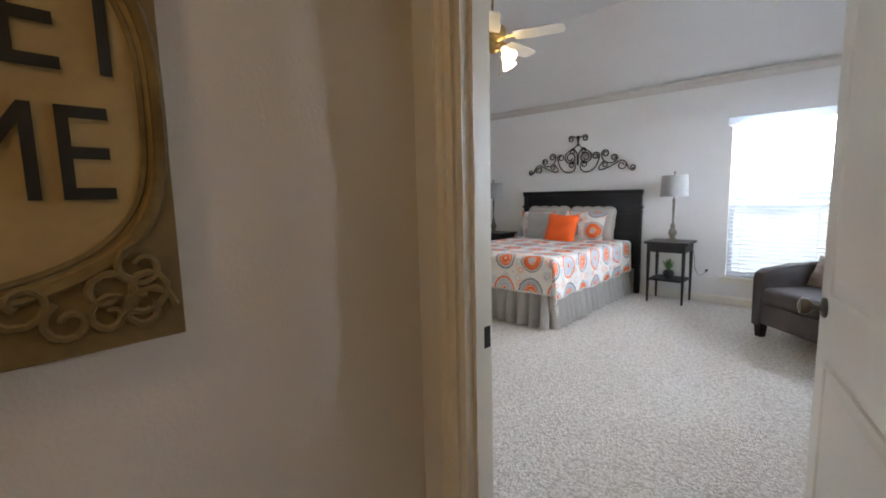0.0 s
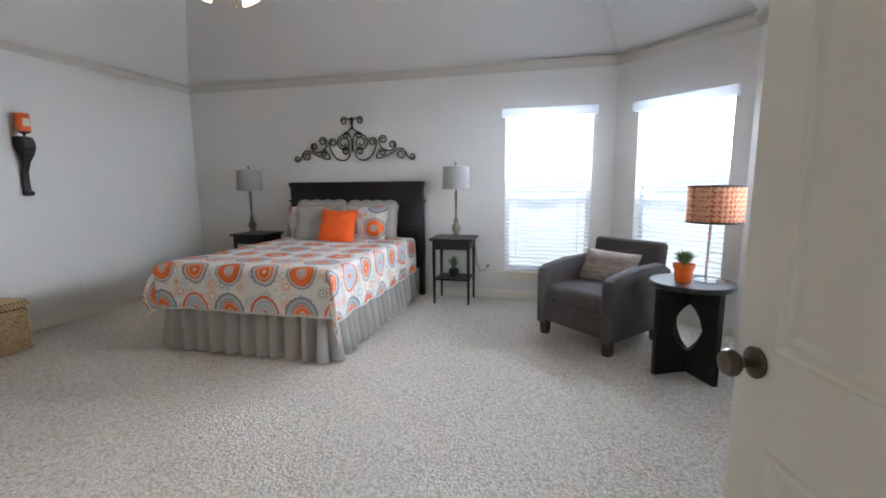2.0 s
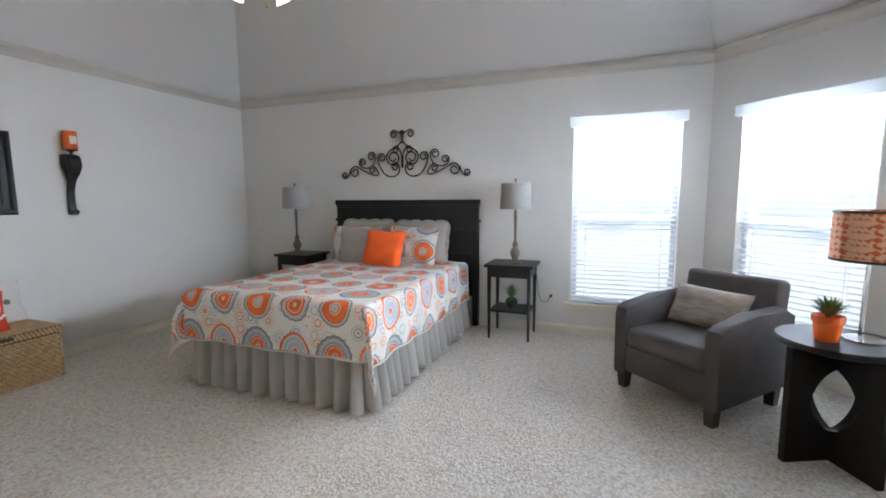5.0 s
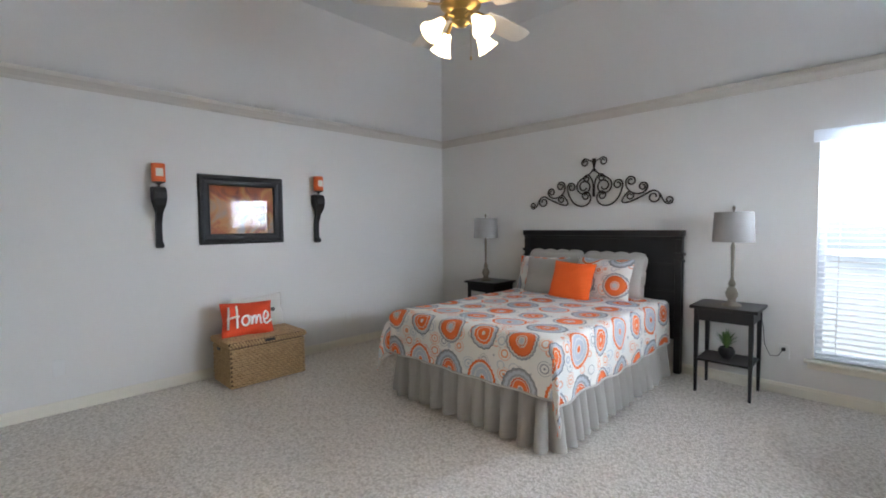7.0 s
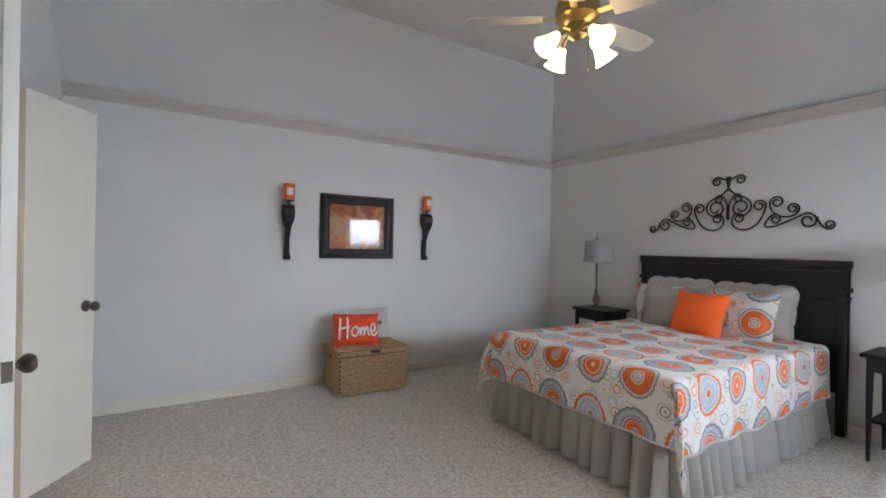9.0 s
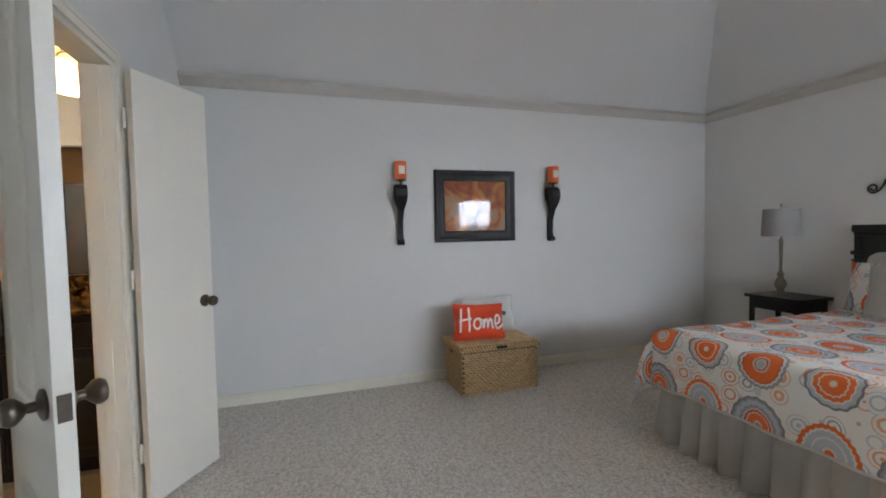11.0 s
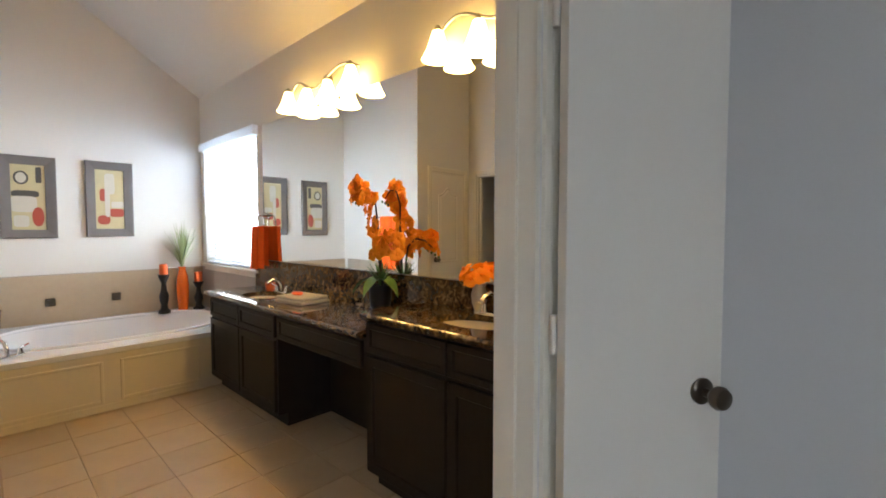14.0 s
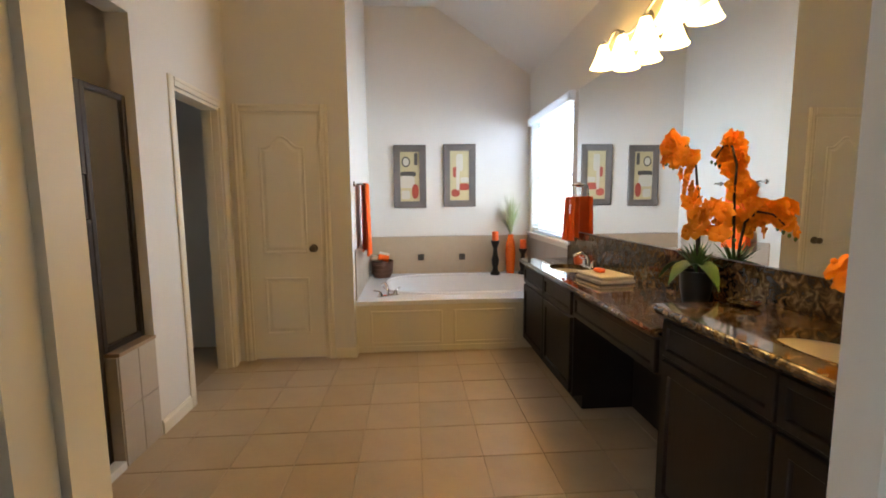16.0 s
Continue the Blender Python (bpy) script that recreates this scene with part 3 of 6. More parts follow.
# hall
wall("wall_hall_west", (3.89, -7.5), (3.89, ENTRY_Y - 0.12), 0, 2.44, 0.1, label="cream painted hall wall")
wall("wall_hall_east", (5.30, ENTRY_Y - 0.12), (5.30, -7.5), 0, 2.44, 0.1, label="cream painted hall wall")
wall("wall_hall_south", (5.30, -7.5), (3.89, -7.5), 0, 2.44, 0.1, label="cream painted hall end wall", ends=(0.1, 0.1))
tagged(mesh_ob("ceiling_hall", box(3.7, 5.5, -7.7, -4.672, 2.442, 2.5), CEIL), "painted hall ceiling", "ceiling", kind="structure")

# vaulted ceiling: slopes on four sides, flat in the middle
H2, IN = 3.12, 0.8
outer = [(0, -5.0), (0, 0), BAY_A, BAY_B, (5.74, -5.0)]
inner = [(IN, -5.0), (IN, -IN), (4.559, -IN), (5.74 - IN, -1.181), (5.74 - IN, -5.0)]
bm = bmesh.new()
lo = [bm.verts.new((x, y, TOP)) for x, y in outer]
hi = [bm.verts.new((x, y, H2)) for x, y in inner]
for k in range(4):
    bm.faces.new((lo[k], lo[k + 1], hi[k + 1], hi[k]))
bm.faces.new(hi)
lo2 = [bm.verts.new(v.co + Vector((0, 0, 0.12))) for v in lo]
hi2 = [bm.verts.new(v.co + Vector((0, 0, 0.12))) for v in hi]
for k in range(4):
    bm.faces.new((lo2[k + 1], lo2[k], hi2[k], hi2[k + 1]))
bm.faces.new(hi2[::-1])
tagged(mesh_ob("ceiling_bedroom", bm, CEIL), "cream painted vaulted ceiling with sloped sides", "ceiling", kind="structure")

# crown moulding and baseboards
CROWN = [(0.001, 0.0), (0.012, 0.0), (0.018, 0.012), (0.022, 0.022), (0.045, 0.045), (0.06, 0.055), (0.062, 0.072), (0.062, 0.085), (0.001, 0.085)]
crown_path = [(0, BATH_Y, 2.325), (0, 0, 2.325), (*BAY_A, 2.325), (*BAY_B, 2.325), (5.74, ENTRY_Y, 2.325)]
tagged(mesh_ob("crown_moulding", sweep(crown_path, CROWN), CROWNTAN), "tan crown moulding, darker than the walls", "moulding", kind="structure")
BASE = [(0.001, 0.0), (0.014, 0.0), (0.014, 0.062), (0.010, 0.070), (0.008, 0.082), (0.001, 0.085)]


def baseboard(path):
    ob = mesh_ob("baseboard", sweep([(*p, 0) for p in path], BASE), TRIM)
    return tagged(ob, "cream painted baseboard", "baseboard", kind="structure")


baseboard([(1.13, BATH_Y), (0, BATH_Y), (0, 0), BAY_A, BAY_B, (5.74, ENTRY_Y), (5.02, ENTRY_Y)])
baseboard([(3.96, ENTRY_Y), (3.32, ENTRY_Y), (3.32, BATH_Y), (2.19, BATH_Y)])
baseboard([(3.89, -7.5), (3.89, -4.70)])

# ---------------------------------------------------------------- structure: bathroom
MX, FAR, LEFT, TUBX, TUBY, BDY = 0.36, -9.62, 3.20, 2.25, -8.20, -8.10
NEAR = BATH_Y - 0.12
wall("wall_mirror", (MX, FAR), (MX, NEAR), 0, 2.78, 0.14, [(0.12, 1.42, 0.95, 2.22)], label="cream painted vanity wall", ends=(0.14, 0))
wall("wall_tub_end", (TUBX, FAR), (MX, FAR), 0, 3.55, 0.14, label="cream painted wall above the tub", ends=(0.14, 0))
wall("wall_tub_side", (TUBX, BDY - 0.12), (TUBX, FAR), 0, 3.55, 0.12, label="cream painted wall beside the tub", ends=(0, 0))
wall("wall_closet", (LEFT, BDY), (TUBX, BDY), 0, 3.55, 0.12, [(0.10, 0.72, 0, 2.03)], label="cream painted wall with closet door", ends=(0.12, 0))
wall("wall_shower_side", (LEFT, NEAR), (LEFT, BDY), 0, 3.55, 0.12, [(0.46, 1.99, 0, 2.30), (2.38, 3.02, 0, 2.03)], label="cream painted wall with shower and toilet openings")
# toilet room and shower shells
wall("wall_toilet_east", (4.55, -7.0), (4.55, -8.5), 0, 2.5, 0.1, label="plain painted wall")
wall("wall_toilet_south", (4.55, -8.5), (3.32, -8.5), 0, 2.5, 0.1, label="plain painted wall")
wall("wall_toilet_north", (3.32, -7.05), (4.55, -7.05), 0, 2.5, 0.08, label="plain painted wall")
tagged(mesh_ob("ceiling_toilet", box(3.322, 4.6, -8.6, -7.0, 2.5, 2.55), CEIL), "plain painted ceiling", "ceiling", kind="structure")
for nm, bx in (("shower_wall_east", (3.78, 3.84, -7.04, -5.25)), ("shower_wall_south", (3.322, 3.78, -7.04, -6.98)), ("shower_wall_north", (3.322, 3.78, -5.31, -5.25))):
    tagged(mesh_ob(nm, box(*bx, 0, 2.5), SHOWTILE), "brown tiled shower wall", "wall", kind="structure")
tagged(mesh_ob("ceiling_shower", box(3.322, 3.84, -7.04, -5.25, 2.5, 2.55), CEIL), "plain painted ceiling", "ceiling", kind="structure")

# bathroom ceiling: rises from the vanity wall, then flat
bm = bmesh.new()
prof = [(0.2, 2.70), (MX, 2.76), (1.46, 3.48), (3.9, 3.48), (3.9, 3.6), (1.4, 3.6), (0.2, 2.85)]
for_a = [bm.verts.new((x, NEAR, z)) for x, z in prof]
for_b = [bm.verts.new((x, FAR - 0.1, z)) for x, z in prof]
bm.faces.new(for_a)
bm.faces.new(for_b)
for k in range(len(prof)):
    j = (k + 1) % len(prof)
    bm.faces.new((for_a[k], for_a[j], for_b[j], for_b[k]))
tagged(mesh_ob("ceiling_bathroom", bm, CEIL), "cream painted vaulted bathroom ceiling", "ceiling", kind="structure")
recess = thing("recessed_light", pose(1.75, -8.9, 3.478), "small white recessed ceiling light trim", "light")
part("trim_ring", lathe([(0.06, -0.006), (0.085, -0.006), (0.09, 0.0), (0.06, 0.0)], 24, closed=False), PLASTIC, recess)
part("baffle", lathe([(0.058, -0.003), (0.0005, -0.003)], 24, closed=False), BRONZE, recess)
bath_floor = tagged(mesh_ob("floor_bathroom", box(MX - 0.1, 4.6, FAR - 0.1, -4.88, -0.06, -0.006), GROUT), "tan ceramic tiled floor with dark grout", "floor", kind="structure")
baseboard([(TUBX + 0.16, BDY), (TUBX, BDY), (TUBX, TUBY)])
baseboard([(LEFT, -6.935), (LEFT, -7.255)])


# ---------------------------------------------------------------- windows
def window(name, m, w, h, mat_day, label, tilt=8, reach=0.5):
    """A single-hung window in its opening with blinds in front; m puts x along the wall, y outwards, z up from the opening's foot."""
    wi = thing(name, m, label, "window")
    wi["kind"] = "structure"
    fr = bmesh.new()
    for bx in ((0, 0.045, 0, h), (w - 0.045, w, 0, h), (0.045, w - 0.045, 0, 0.05), (0.045, w - 0.045, h - 0.05, h)):
        box(bx[0], bx[1], 0.085, 0.13, bx[2], bx[3], 0.004, fr, 1)
    part("window_frame", fr, VINYL, wi)
    part("meeting_rail", box(0.045, w - 0.045, 0.08, 0.125, h * 0.46, h * 0.46 + 0.04, 0.004), VINYL, wi)
    for z0, z1 in ((0.05, h * 0.46), (h * 0.46 + 0.04, h - 0.05)):
        p = part("pane", box(0.045, w - 0.045, 0.10, 0.104, z0, z1), GLASS, wi)
        p.visible_shadow = False
    part("window_sill", box(-0.05, w + 0.05, -0.045, 0.085, -0.024, 0.0, 0.006), TRIM, wi)
    part("apron", box(-0.03, w + 0.03, -0.014, -0.001, -0.07, -0.024, 0.004), TRIM, wi)
    bl = thing("window_blind", m, "white horizontal blinds with open slats in the window", "blind", "window blinds")
    part("headrail", box(-0.035, w + 0.035, -0.05, 0.02, h - 0.062, h + 0.02, 0.006), BLIND, bl)
    part("bottom_rail", box(0.012, w - 0.012, 0.015, 0.06, 0.006, 0.026, 0.004), BLIND, bl)
    count = int((h - 0.12) / 0.042)
    first = None
    for k in range(count):
        z = 0.055 + k * 0.042
        if first is None:
            bm = bmesh.new()
            rows = []
            for s in range(5):
                yy = -0.024 + 0.012 * s
                zz = 0.0025 * (1 - (yy / 0.024) ** 2)
                rows.append((bm.verts.new((0.012, yy, zz)), bm.verts.new((w - 0.012, yy, zz)), bm.verts.new((0.012, yy, zz + 0.0022)), bm.verts.new((w - 0.012, yy, zz + 0.0022))))
            for a, b2 in zip(rows, rows[1:]):
                bm.faces.new((a[0], a[1], b2[1], b2[0]))
                bm.faces.new((a[2], b2[2], b2[3], a[3]))
            for r in (rows[0], rows[-1]):
                bm.faces.new((r[0], r[2], r[3], r[1]))
            first = part("slat", bm, BLIND, bl)
            ob = first
        else:
            ob = new("slat", first.data)
            ob.parent = bl
        ob.matrix_basis = pose(0, 0.037, z, tilt)
    for x in (0.12, w - 0.12):
        part("ladder_cord", box(x - 0.002, x + 0.002, 0.011, 0.0125, 0.02, h - 0.06), BLIND, bl)
        part("ladder_cord", box(x - 0.002, x + 0.002, 0.0615, 0.063, 0.02, h - 0.06), BLIND, bl)
    part("wand", tube([(0.05, -0.02, h - 0.07), (0.05, -0.022, h - 0.75)], 0.004, 6), BLIND, bl)
    bd = bmesh.new()
    q = [bd.verts.new(v) for v in ((-reach, 0.5, -0.5), (w + 0.5, 0.5, -0.5), (w + 0.5, 0.5, h + 1.3), (-reach, 0.5, h + 1.3))]
    bd.faces.new(q)
    ob = mesh_ob("backdrop", bd, mat_day)
    ob.matrix_basis = m
    tagged(ob, "bright overcast daylight beyond the window", "backdrop", kind="structure")
    return wi


window("window_1", pose(3.83, 0, 0.30), 0.86, 1.65, DAY, "tall white vinyl window with bright daylight")
window("window_2", pose(4.89 + 0.25 * 0.7071, -0.25 * 0.7071, 0.30, 0, 0, -45), 0.82, 1.63, DAY, "tall white vinyl bay window with bright daylight")
window("window_3", pose(5.74, -1.28, 0.30, 0, 0, -90), 0.87, 1.63, DAY, "tall white vinyl side window with bright daylight")
window("window_4", pose(MX, FAR + 0.12, 0.95, 0, 0, 90), 1.30, 1.27, DAYBATH, "wide white vinyl window above the bathtub", tilt=2, reach=3.2)


# ---------------------------------------------------------------- doors
def casing(name, m, w, h, label="cream painted door casing", both=True, deep=0.12):
    """Casing and jambs round a doorway; m puts x along the wall, y into the wall, z up; the opening runs from 0 to w."""
    ca = thing(name, m, label, "door frame")
    ca["kind"] = "structure"
    sides = [(-1, 0.0)] + ([(1, deep)] if both else [])
    for sgn, y in sides:
        for x0, x1 in ((-0.062, -0.002), (w + 0.002, w + 0.062)):
            edge = 1 if x0 < 0 else -1
            prof = [(0, 0), (0.060, 0), (0.060, 0.010), (0.045, 0.016), (0.030, 0.012), (0.016, 0.018), (0.004, 0.012), (0, 0.008)]
            bm = bmesh.new()
            ends = []
            for z in (0.0, h + 0.06):
                ends.append([bm.verts.new(((x1 if edge < 0 else x0) + (-edge if edge < 0 else edge) * 0 + (p if edge > 0 else -p), y + sgn * (q + 0.001), z)) for p, q in prof])
            for k in range(len(prof)):
                j = (k + 1) % len(prof)
                bm.faces.new((ends[0][k], ends[0][j], ends[1][j], ends[1][k]))
            bm.faces.new(ends[0])
            bm.faces.new(ends[1])
            part("side_casing", bm, TRIM, ca)
        bm = box(-0.0015, w + 0.0015, y + sgn * 0.001, y + sgn * 0.016, h + 0.002, h + 0.06, 0.003)
        box(-0.0015, w + 0.0015, y + sgn * 0.016, y + sgn * 0.02, h + 0.035, h + 0.055, 0.0015, bm)
        part("head_casing", bm, TRIM, ca)
    part("jamb", box(-0.0018, 0.018, 0.002, deep - 0.002, 0, h - 0.019), TRIM, ca)
    part("jamb", box(w - 0.018, w + 0.0018, 0.002, deep - 0.002, 0, h - 0.019), TRIM, ca)
    part("head_jamb", box(-0.0018, w + 0.0018, 0.002, deep - 0.002, h - 0.019, h + 0.0018), TRIM, ca)
    part("door_stop", box(0.018, 0.028, 0.05, 0.085, 0, h - 0.029), TRIM, ca)
    part("door_stop", box(w - 0.028, w - 0.018, 0.05, 0.085, 0, h - 0.029), TRIM, ca)
    return ca


def knob_bm(sgn):
    m = pose(0, 0, 0, 90 * sgn, 0, 0)
    return lathe([(0.001, 0.0), (0.032, 0.0), (0.033, 0.006), (0.026, 0.010), (0.011, 0.014), (0.0105, 0.030), (0.018, 0.036), (0.027, 0.046), (0.029, 0.056), (0.024, 0.066), (0.010, 0.071), (0.001, 0.072)], 20, m=m)


def panel_outline(x0, x1, z0, z1, arch=0.0, n=14):
    pts = [(x0, z0), (x1, z0)]
    if not arch:
        return pts + [(x1, z1), (x0, z1)]
    mid, half = (x0 + x1) / 2, (x1 - x0) / 2
    for k in range(n + 1):
        s = 1 - 2 * k / n
        pts.append((mid + half * s, z1 - arch + arch * (0.5 + 0.5 * math.cos(math.pi * min(1, abs(s) * 1.25)))))
    return pts


def door(name, m, w, h, label, knob_z=0.88, knob_mat=None, panels=True, hinge_side=1, hinge_mat=None):
    """A two-panel door; x from the hinge to the latch, y through it, z up."""
    dr = thing(name, m, label, "door")
    dr["kind"] = "structure"
    T = 0.035
    leaf = part("leaf", box(0, w, -T / 2, T / 2, 0.012, h, 0.002), DOORP, dr)
    for sgn in (-1, 1):
        for z0, z1, arch in ((0.22, 0.70, 0.0), (0.90, h - 0.16, 0.09)) if panels else ():
            out = panel_outline(0.11, w - 0.11, z0, z1, arch)
            y = sgn * T / 2
            n = len(out)
            cx, cz = sum(p[0] for p in out) / n, (z0 + z1) / 2
            bm = bmesh.new()
            rings = []
            for off, dep in ((0.0, 0.0), (0.006, 0.006), (0.014, 0.005), (0.022, -0.0005), (0.034, 0.0008), (0.05, 0.005)):
                ring = []
                for x, z in out:
                    dx, dz = x - cx, z - cz
                    fx = 1 - off / max(0.05, (w - 0.22) / 2)
                    fz = 1 - off / max(0.05, (z1 - z0) / 2)
                    ring.append(bm.verts.new((cx + dx * fx, y + sgn * (dep + 0.0006), cz + dz * fz)))
                rings.append(ring)
            for a, b2 in zip(rings, rings[1:]):
                for k in range(n):
                    j = (k + 1) % n
                    bm.faces.new((a[k], a[j], b2[j], b2[k]))
            bm.faces.new(rings[-1])
            part("panel", bm, DOORP, leaf)
        kb = part("door_knob", knob_bm(-sgn), knob_mat or KNOBM, leaf, "round aged metal knob", True)
        kb.matrix_basis = pose(w - 0.062, sgn * (-T / 2 * -1), knob_z)
    for z in (0.26, h / 2 + 0.06, h - 0.22):
        part("hinge", tube([(-0.008, hinge_side * (T / 2 + 0.004), z - 0.045), (-0.008, hinge_side * (T / 2 + 0.004), z + 0.045)], 0.008, 8), hinge_mat or KNOBM, leaf)
    part("latch_plate", box(w - 0.0005, w + 0.0012, -0.012, 0.012, knob_z - 0.028, knob_z + 0.028), KNOBM, leaf)
    return dr


# entry doorway
casing("door_frame_entry", pose(4.95, ENTRY_Y, 0, 0, 0, 180), 0.92, 2.05)
strike = tagged(mesh_ob("strike_plate", box(4.047, 4.0495, -4.605, -4.56, 0.83, 0.89, 0.0005), BRONZE), "small dark metal strike plate on the jamb", "strike plate")
door("door_entry", pose(4.94, ENTRY_Y + 0.02, 0, 0, 0, 103.2), 0.95, 2.03, "open white two-panel entry door with satin knob", knob_z=0.86, hinge_side=-1)
# double doors to the bathroom
casing("door_frame_bath", pose(2.12, BATH_Y, 0, 0, 0, 180), 0.92, 2.05)
door("door_bath_far", pose(1.195, BATH_Y + 0.030, 0, 0, 0, 149) @ pose(0.010, -0.022, 0), 0.44, 2.03, "narrow white door leaf swung open to the bedroom", knob_z=0.92, panels=False, hinge_mat=DOORP)
door("door_bath_near", pose(2.125, BATH_Y + 0.030, 0, 0, 0, 35) @ pose(0.010, 0.022, 0), 0.45, 2.03, "narrow white door leaf swung open beside the doorway", knob_z=0.94, hinge_side=-1)
# closet and toilet doors
casing("door_frame_closet", pose(3.10, BDY, 0, 0, 0, 180), 0.62, 2.03, both=False)
door("door_closet", pose(3.08, BDY - 0.02, 0, 0, 0, 180), 0.58, 2.01, "closed cream two-panel closet door with arched panel", knob_z=0.94)
casing("door_frame_toilet", pose(LEFT, NEAR - 2.38, 0, 0, 0, -90), 0.64, 2.03)


# ---------------------------------------------------------------- bedroom things
def text_bm(words, size, depth, shear=0.0, spacing=1.0, swell=0.012):
    cu = bpy.data.curves.new("lettering", "FONT")
    cu.body, cu.size, cu.extrude, cu.shear, cu.space_character = words, size, depth, shear, spacing
    cu.offset = size * swell
    ob = new("lettering", cu)
    dg = bpy.context.evaluated_depsgraph_get()
    dg.update()
    me = bpy.data.meshes.new_from_object(ob.evaluated_get(dg))
    bpy.data.objects.remove(ob)
    bm = bmesh.new()
    bm.from_mesh(me)
    bpy.data.meshes.remove(me)
    return bm


# bed -------------------------------------------------------
BX, BHW, BFOOT, BTOP = 2.155, 0.715, -2.03, 0.63
bed = thing("bed", pose(BX, 0, 0), "made full-size bed with black wooden headboard and grey ruffle", "bed")
headboard = part("headboard", box(-0.80, 0.80, -0.065, -0.02, 0.30, 1.20, 0.004), WOODBLK, bed)
bm = box(-0.815, 0.815, -0.085, -0.016, 1.20, 1.255, 0.006)
box(-0.805, 0.805, -0.075, -0.016, 1.175, 1.20, 0.004, bm)
part("top_rail", bm, WOODBLK, headboard)
for sx in (-1, 1):
    bm = box(sx * 0.80, sx * 0.745, -0.078, -0.012, 0.0, 1.175, 0.005)
    box(sx * 0.815, sx * 0.73, -0.09, -0.010, 1.03, 1.06, 0.004, bm)
    box(sx * 0.81, sx * 0.735, -0.086, -0.010, 0.98, 0.995, 0.003, bm)
    part("post", bm, WOODBLK, headboard)
for z in (0.72, 0.95):
    part("panel_bead", box(-0.74, 0.74, -0.072, -0.066, z, z + 0.014, 0.003), WOODBLK, headboard)
part("box_spring", box(-BHW + 0.07, BHW - 0.07, BFOOT + 0.08, -0.10, 0.16, 0.36, 0.02), CREAMCLOTH, bed)
part("mattress", box(-BHW + 0.035, BHW - 0.035, BFOOT + 0.04, -0.10, 0.36, BTOP - 0.02, 0.05, seg=4), CREAMCLOTH, bed)


def ruffle(path, z0, z1):
    """A gathered valance along a path on the floor plan."""
    bm = bmesh.new()
    pts = []
    for (ax, ay), (bx2, by2) in zip(path, path[1:]):
        n = max(1, int(math.hypot(bx2 - ax, by2 - ay) / 0.012))
        for k in range(n):
            pts.append((ax + (bx2 - ax) * k / n, ay + (by2 - ay) * k / n, by2 - ay, ax - bx2))
    rows = []
    s = 0.0
    for j, z in enumerate((0.0, 0.15, 0.4, 0.7, 1.0)):
        row = []
        for k, (x, y, dx, dy) in enumerate(pts):
            ln = math.hypot(dx, dy)
            u = k * 0.012
            phase = u * 54 + 3.5 * noise.noise(Vector((u * 3, 0.4, 0)))
            crest = 2 * abs(math.sin(phase / 2)) ** 0.75 - 1
            wave = crest * (0.9 + 0.5 * noise.noise(Vector((u * 5, 1.7, 0)))) + 0.25 * math.sin(u * 131 + 2 * z) * z
            out = 0.046 * wave * (1 - 0.70 * z) + 0.034 * (1 - z)
            row.append(bm.verts.new((x + dx / ln * out, y + dy / ln * out, z0 + (z1 - z0) * z + (0.004 * math.sin(u * 40) if j == 0 else 0))))
        rows.append(row)
    for a, b2 in zip(rows, rows[1:]):
        for k in range(len(pts) - 1):
            bm.faces.new((a[k], a[k + 1], b2[k + 1], b2[k]))
    return bm


sx0, sy0, cr = BHW - 0.03, BFOOT + 0.03, 0.05
hem_line = [(-sx0, -0.1), (-sx0, sy0 + cr)]
hem_line += [(-sx0 + cr - cr * math.cos(radians(a)), sy0 + cr - cr * math.sin(radians(a))) for a in range(9, 90, 9)]
hem_line += [(-sx0 + cr, sy0), (sx0 - cr, sy0)]
hem_line += [(sx0 - cr + cr * math.sin(radians(a)), sy0 + cr - cr * math.cos(radians(a))) for a in range(9, 90, 9)]
hem_line += [(sx0, sy0 + cr), (sx0, -0.1)]
part("bed_skirt", ruffle(hem_line, 0.012, 0.42), RUFFLE, bed, "gathered grey cotton bed skirt", True)

# coverlet: a draped sheet of cloth with its own flat coordinates
bm = bmesh.new()
layer = bm.loops.layers.uv.new("UVMap")
DROP, DROPU, RAD = 0.30, 0.34, 0.05
NU, NV = 84, 92
hw, foot = BHW + 0.012, BFOOT - 0.012
grid = []
for i in range(NU + 1):
    row = []
    u = -hw - DROPU + (2 * hw + 2 * DROPU) * i / NU
    for j in range(NV + 1):
        v = (foot - DROP) + (-0.14 - (foot - DROP)) * j / NV
        du, dv = max(0.0, abs(u) - hw + RAD), max(0.0, foot + RAD - v)

        def over(d):
            a = min(d / RAD, math.pi / 2)
            return RAD * math.sin(a), RAD * (1 - math.cos(a)) + max(0.0, d - RAD * math.pi / 2)

        ou, zu = over(du)
        ov, zv = over(dv)
        sg = 1 if u > 0 else -1
        x = sg * (min(abs(u), hw - RAD) + ou)
        y = max(v, foot + RAD) - ov
        drop = math.hypot(zu, zv) if zu and zv else max(zu, zv)
        flare = 0.05 * min(zu, 0.25) + 0.22 * min(zu, zv)
        x += sg * (flare + 0.010 * math.sin(v * 19) * min(1, zu * 6))
        y -= 0.05 * min(zv, 0.25) + 0.22 * min(zu, zv) + 0.010 * math.sin(u * 21 + 1) * min(1, zv * 6)
        z = BTOP + 0.025 - drop + 0.012 * noise.noise(Vector((u * 2.4, v * 2.4, 0))) + 0.005 * noise.noise(Vector((u * 7, v * 7, 3)))
        row.append((bm.verts.new((x, y, z)), (u, v)))
    grid.append(row)
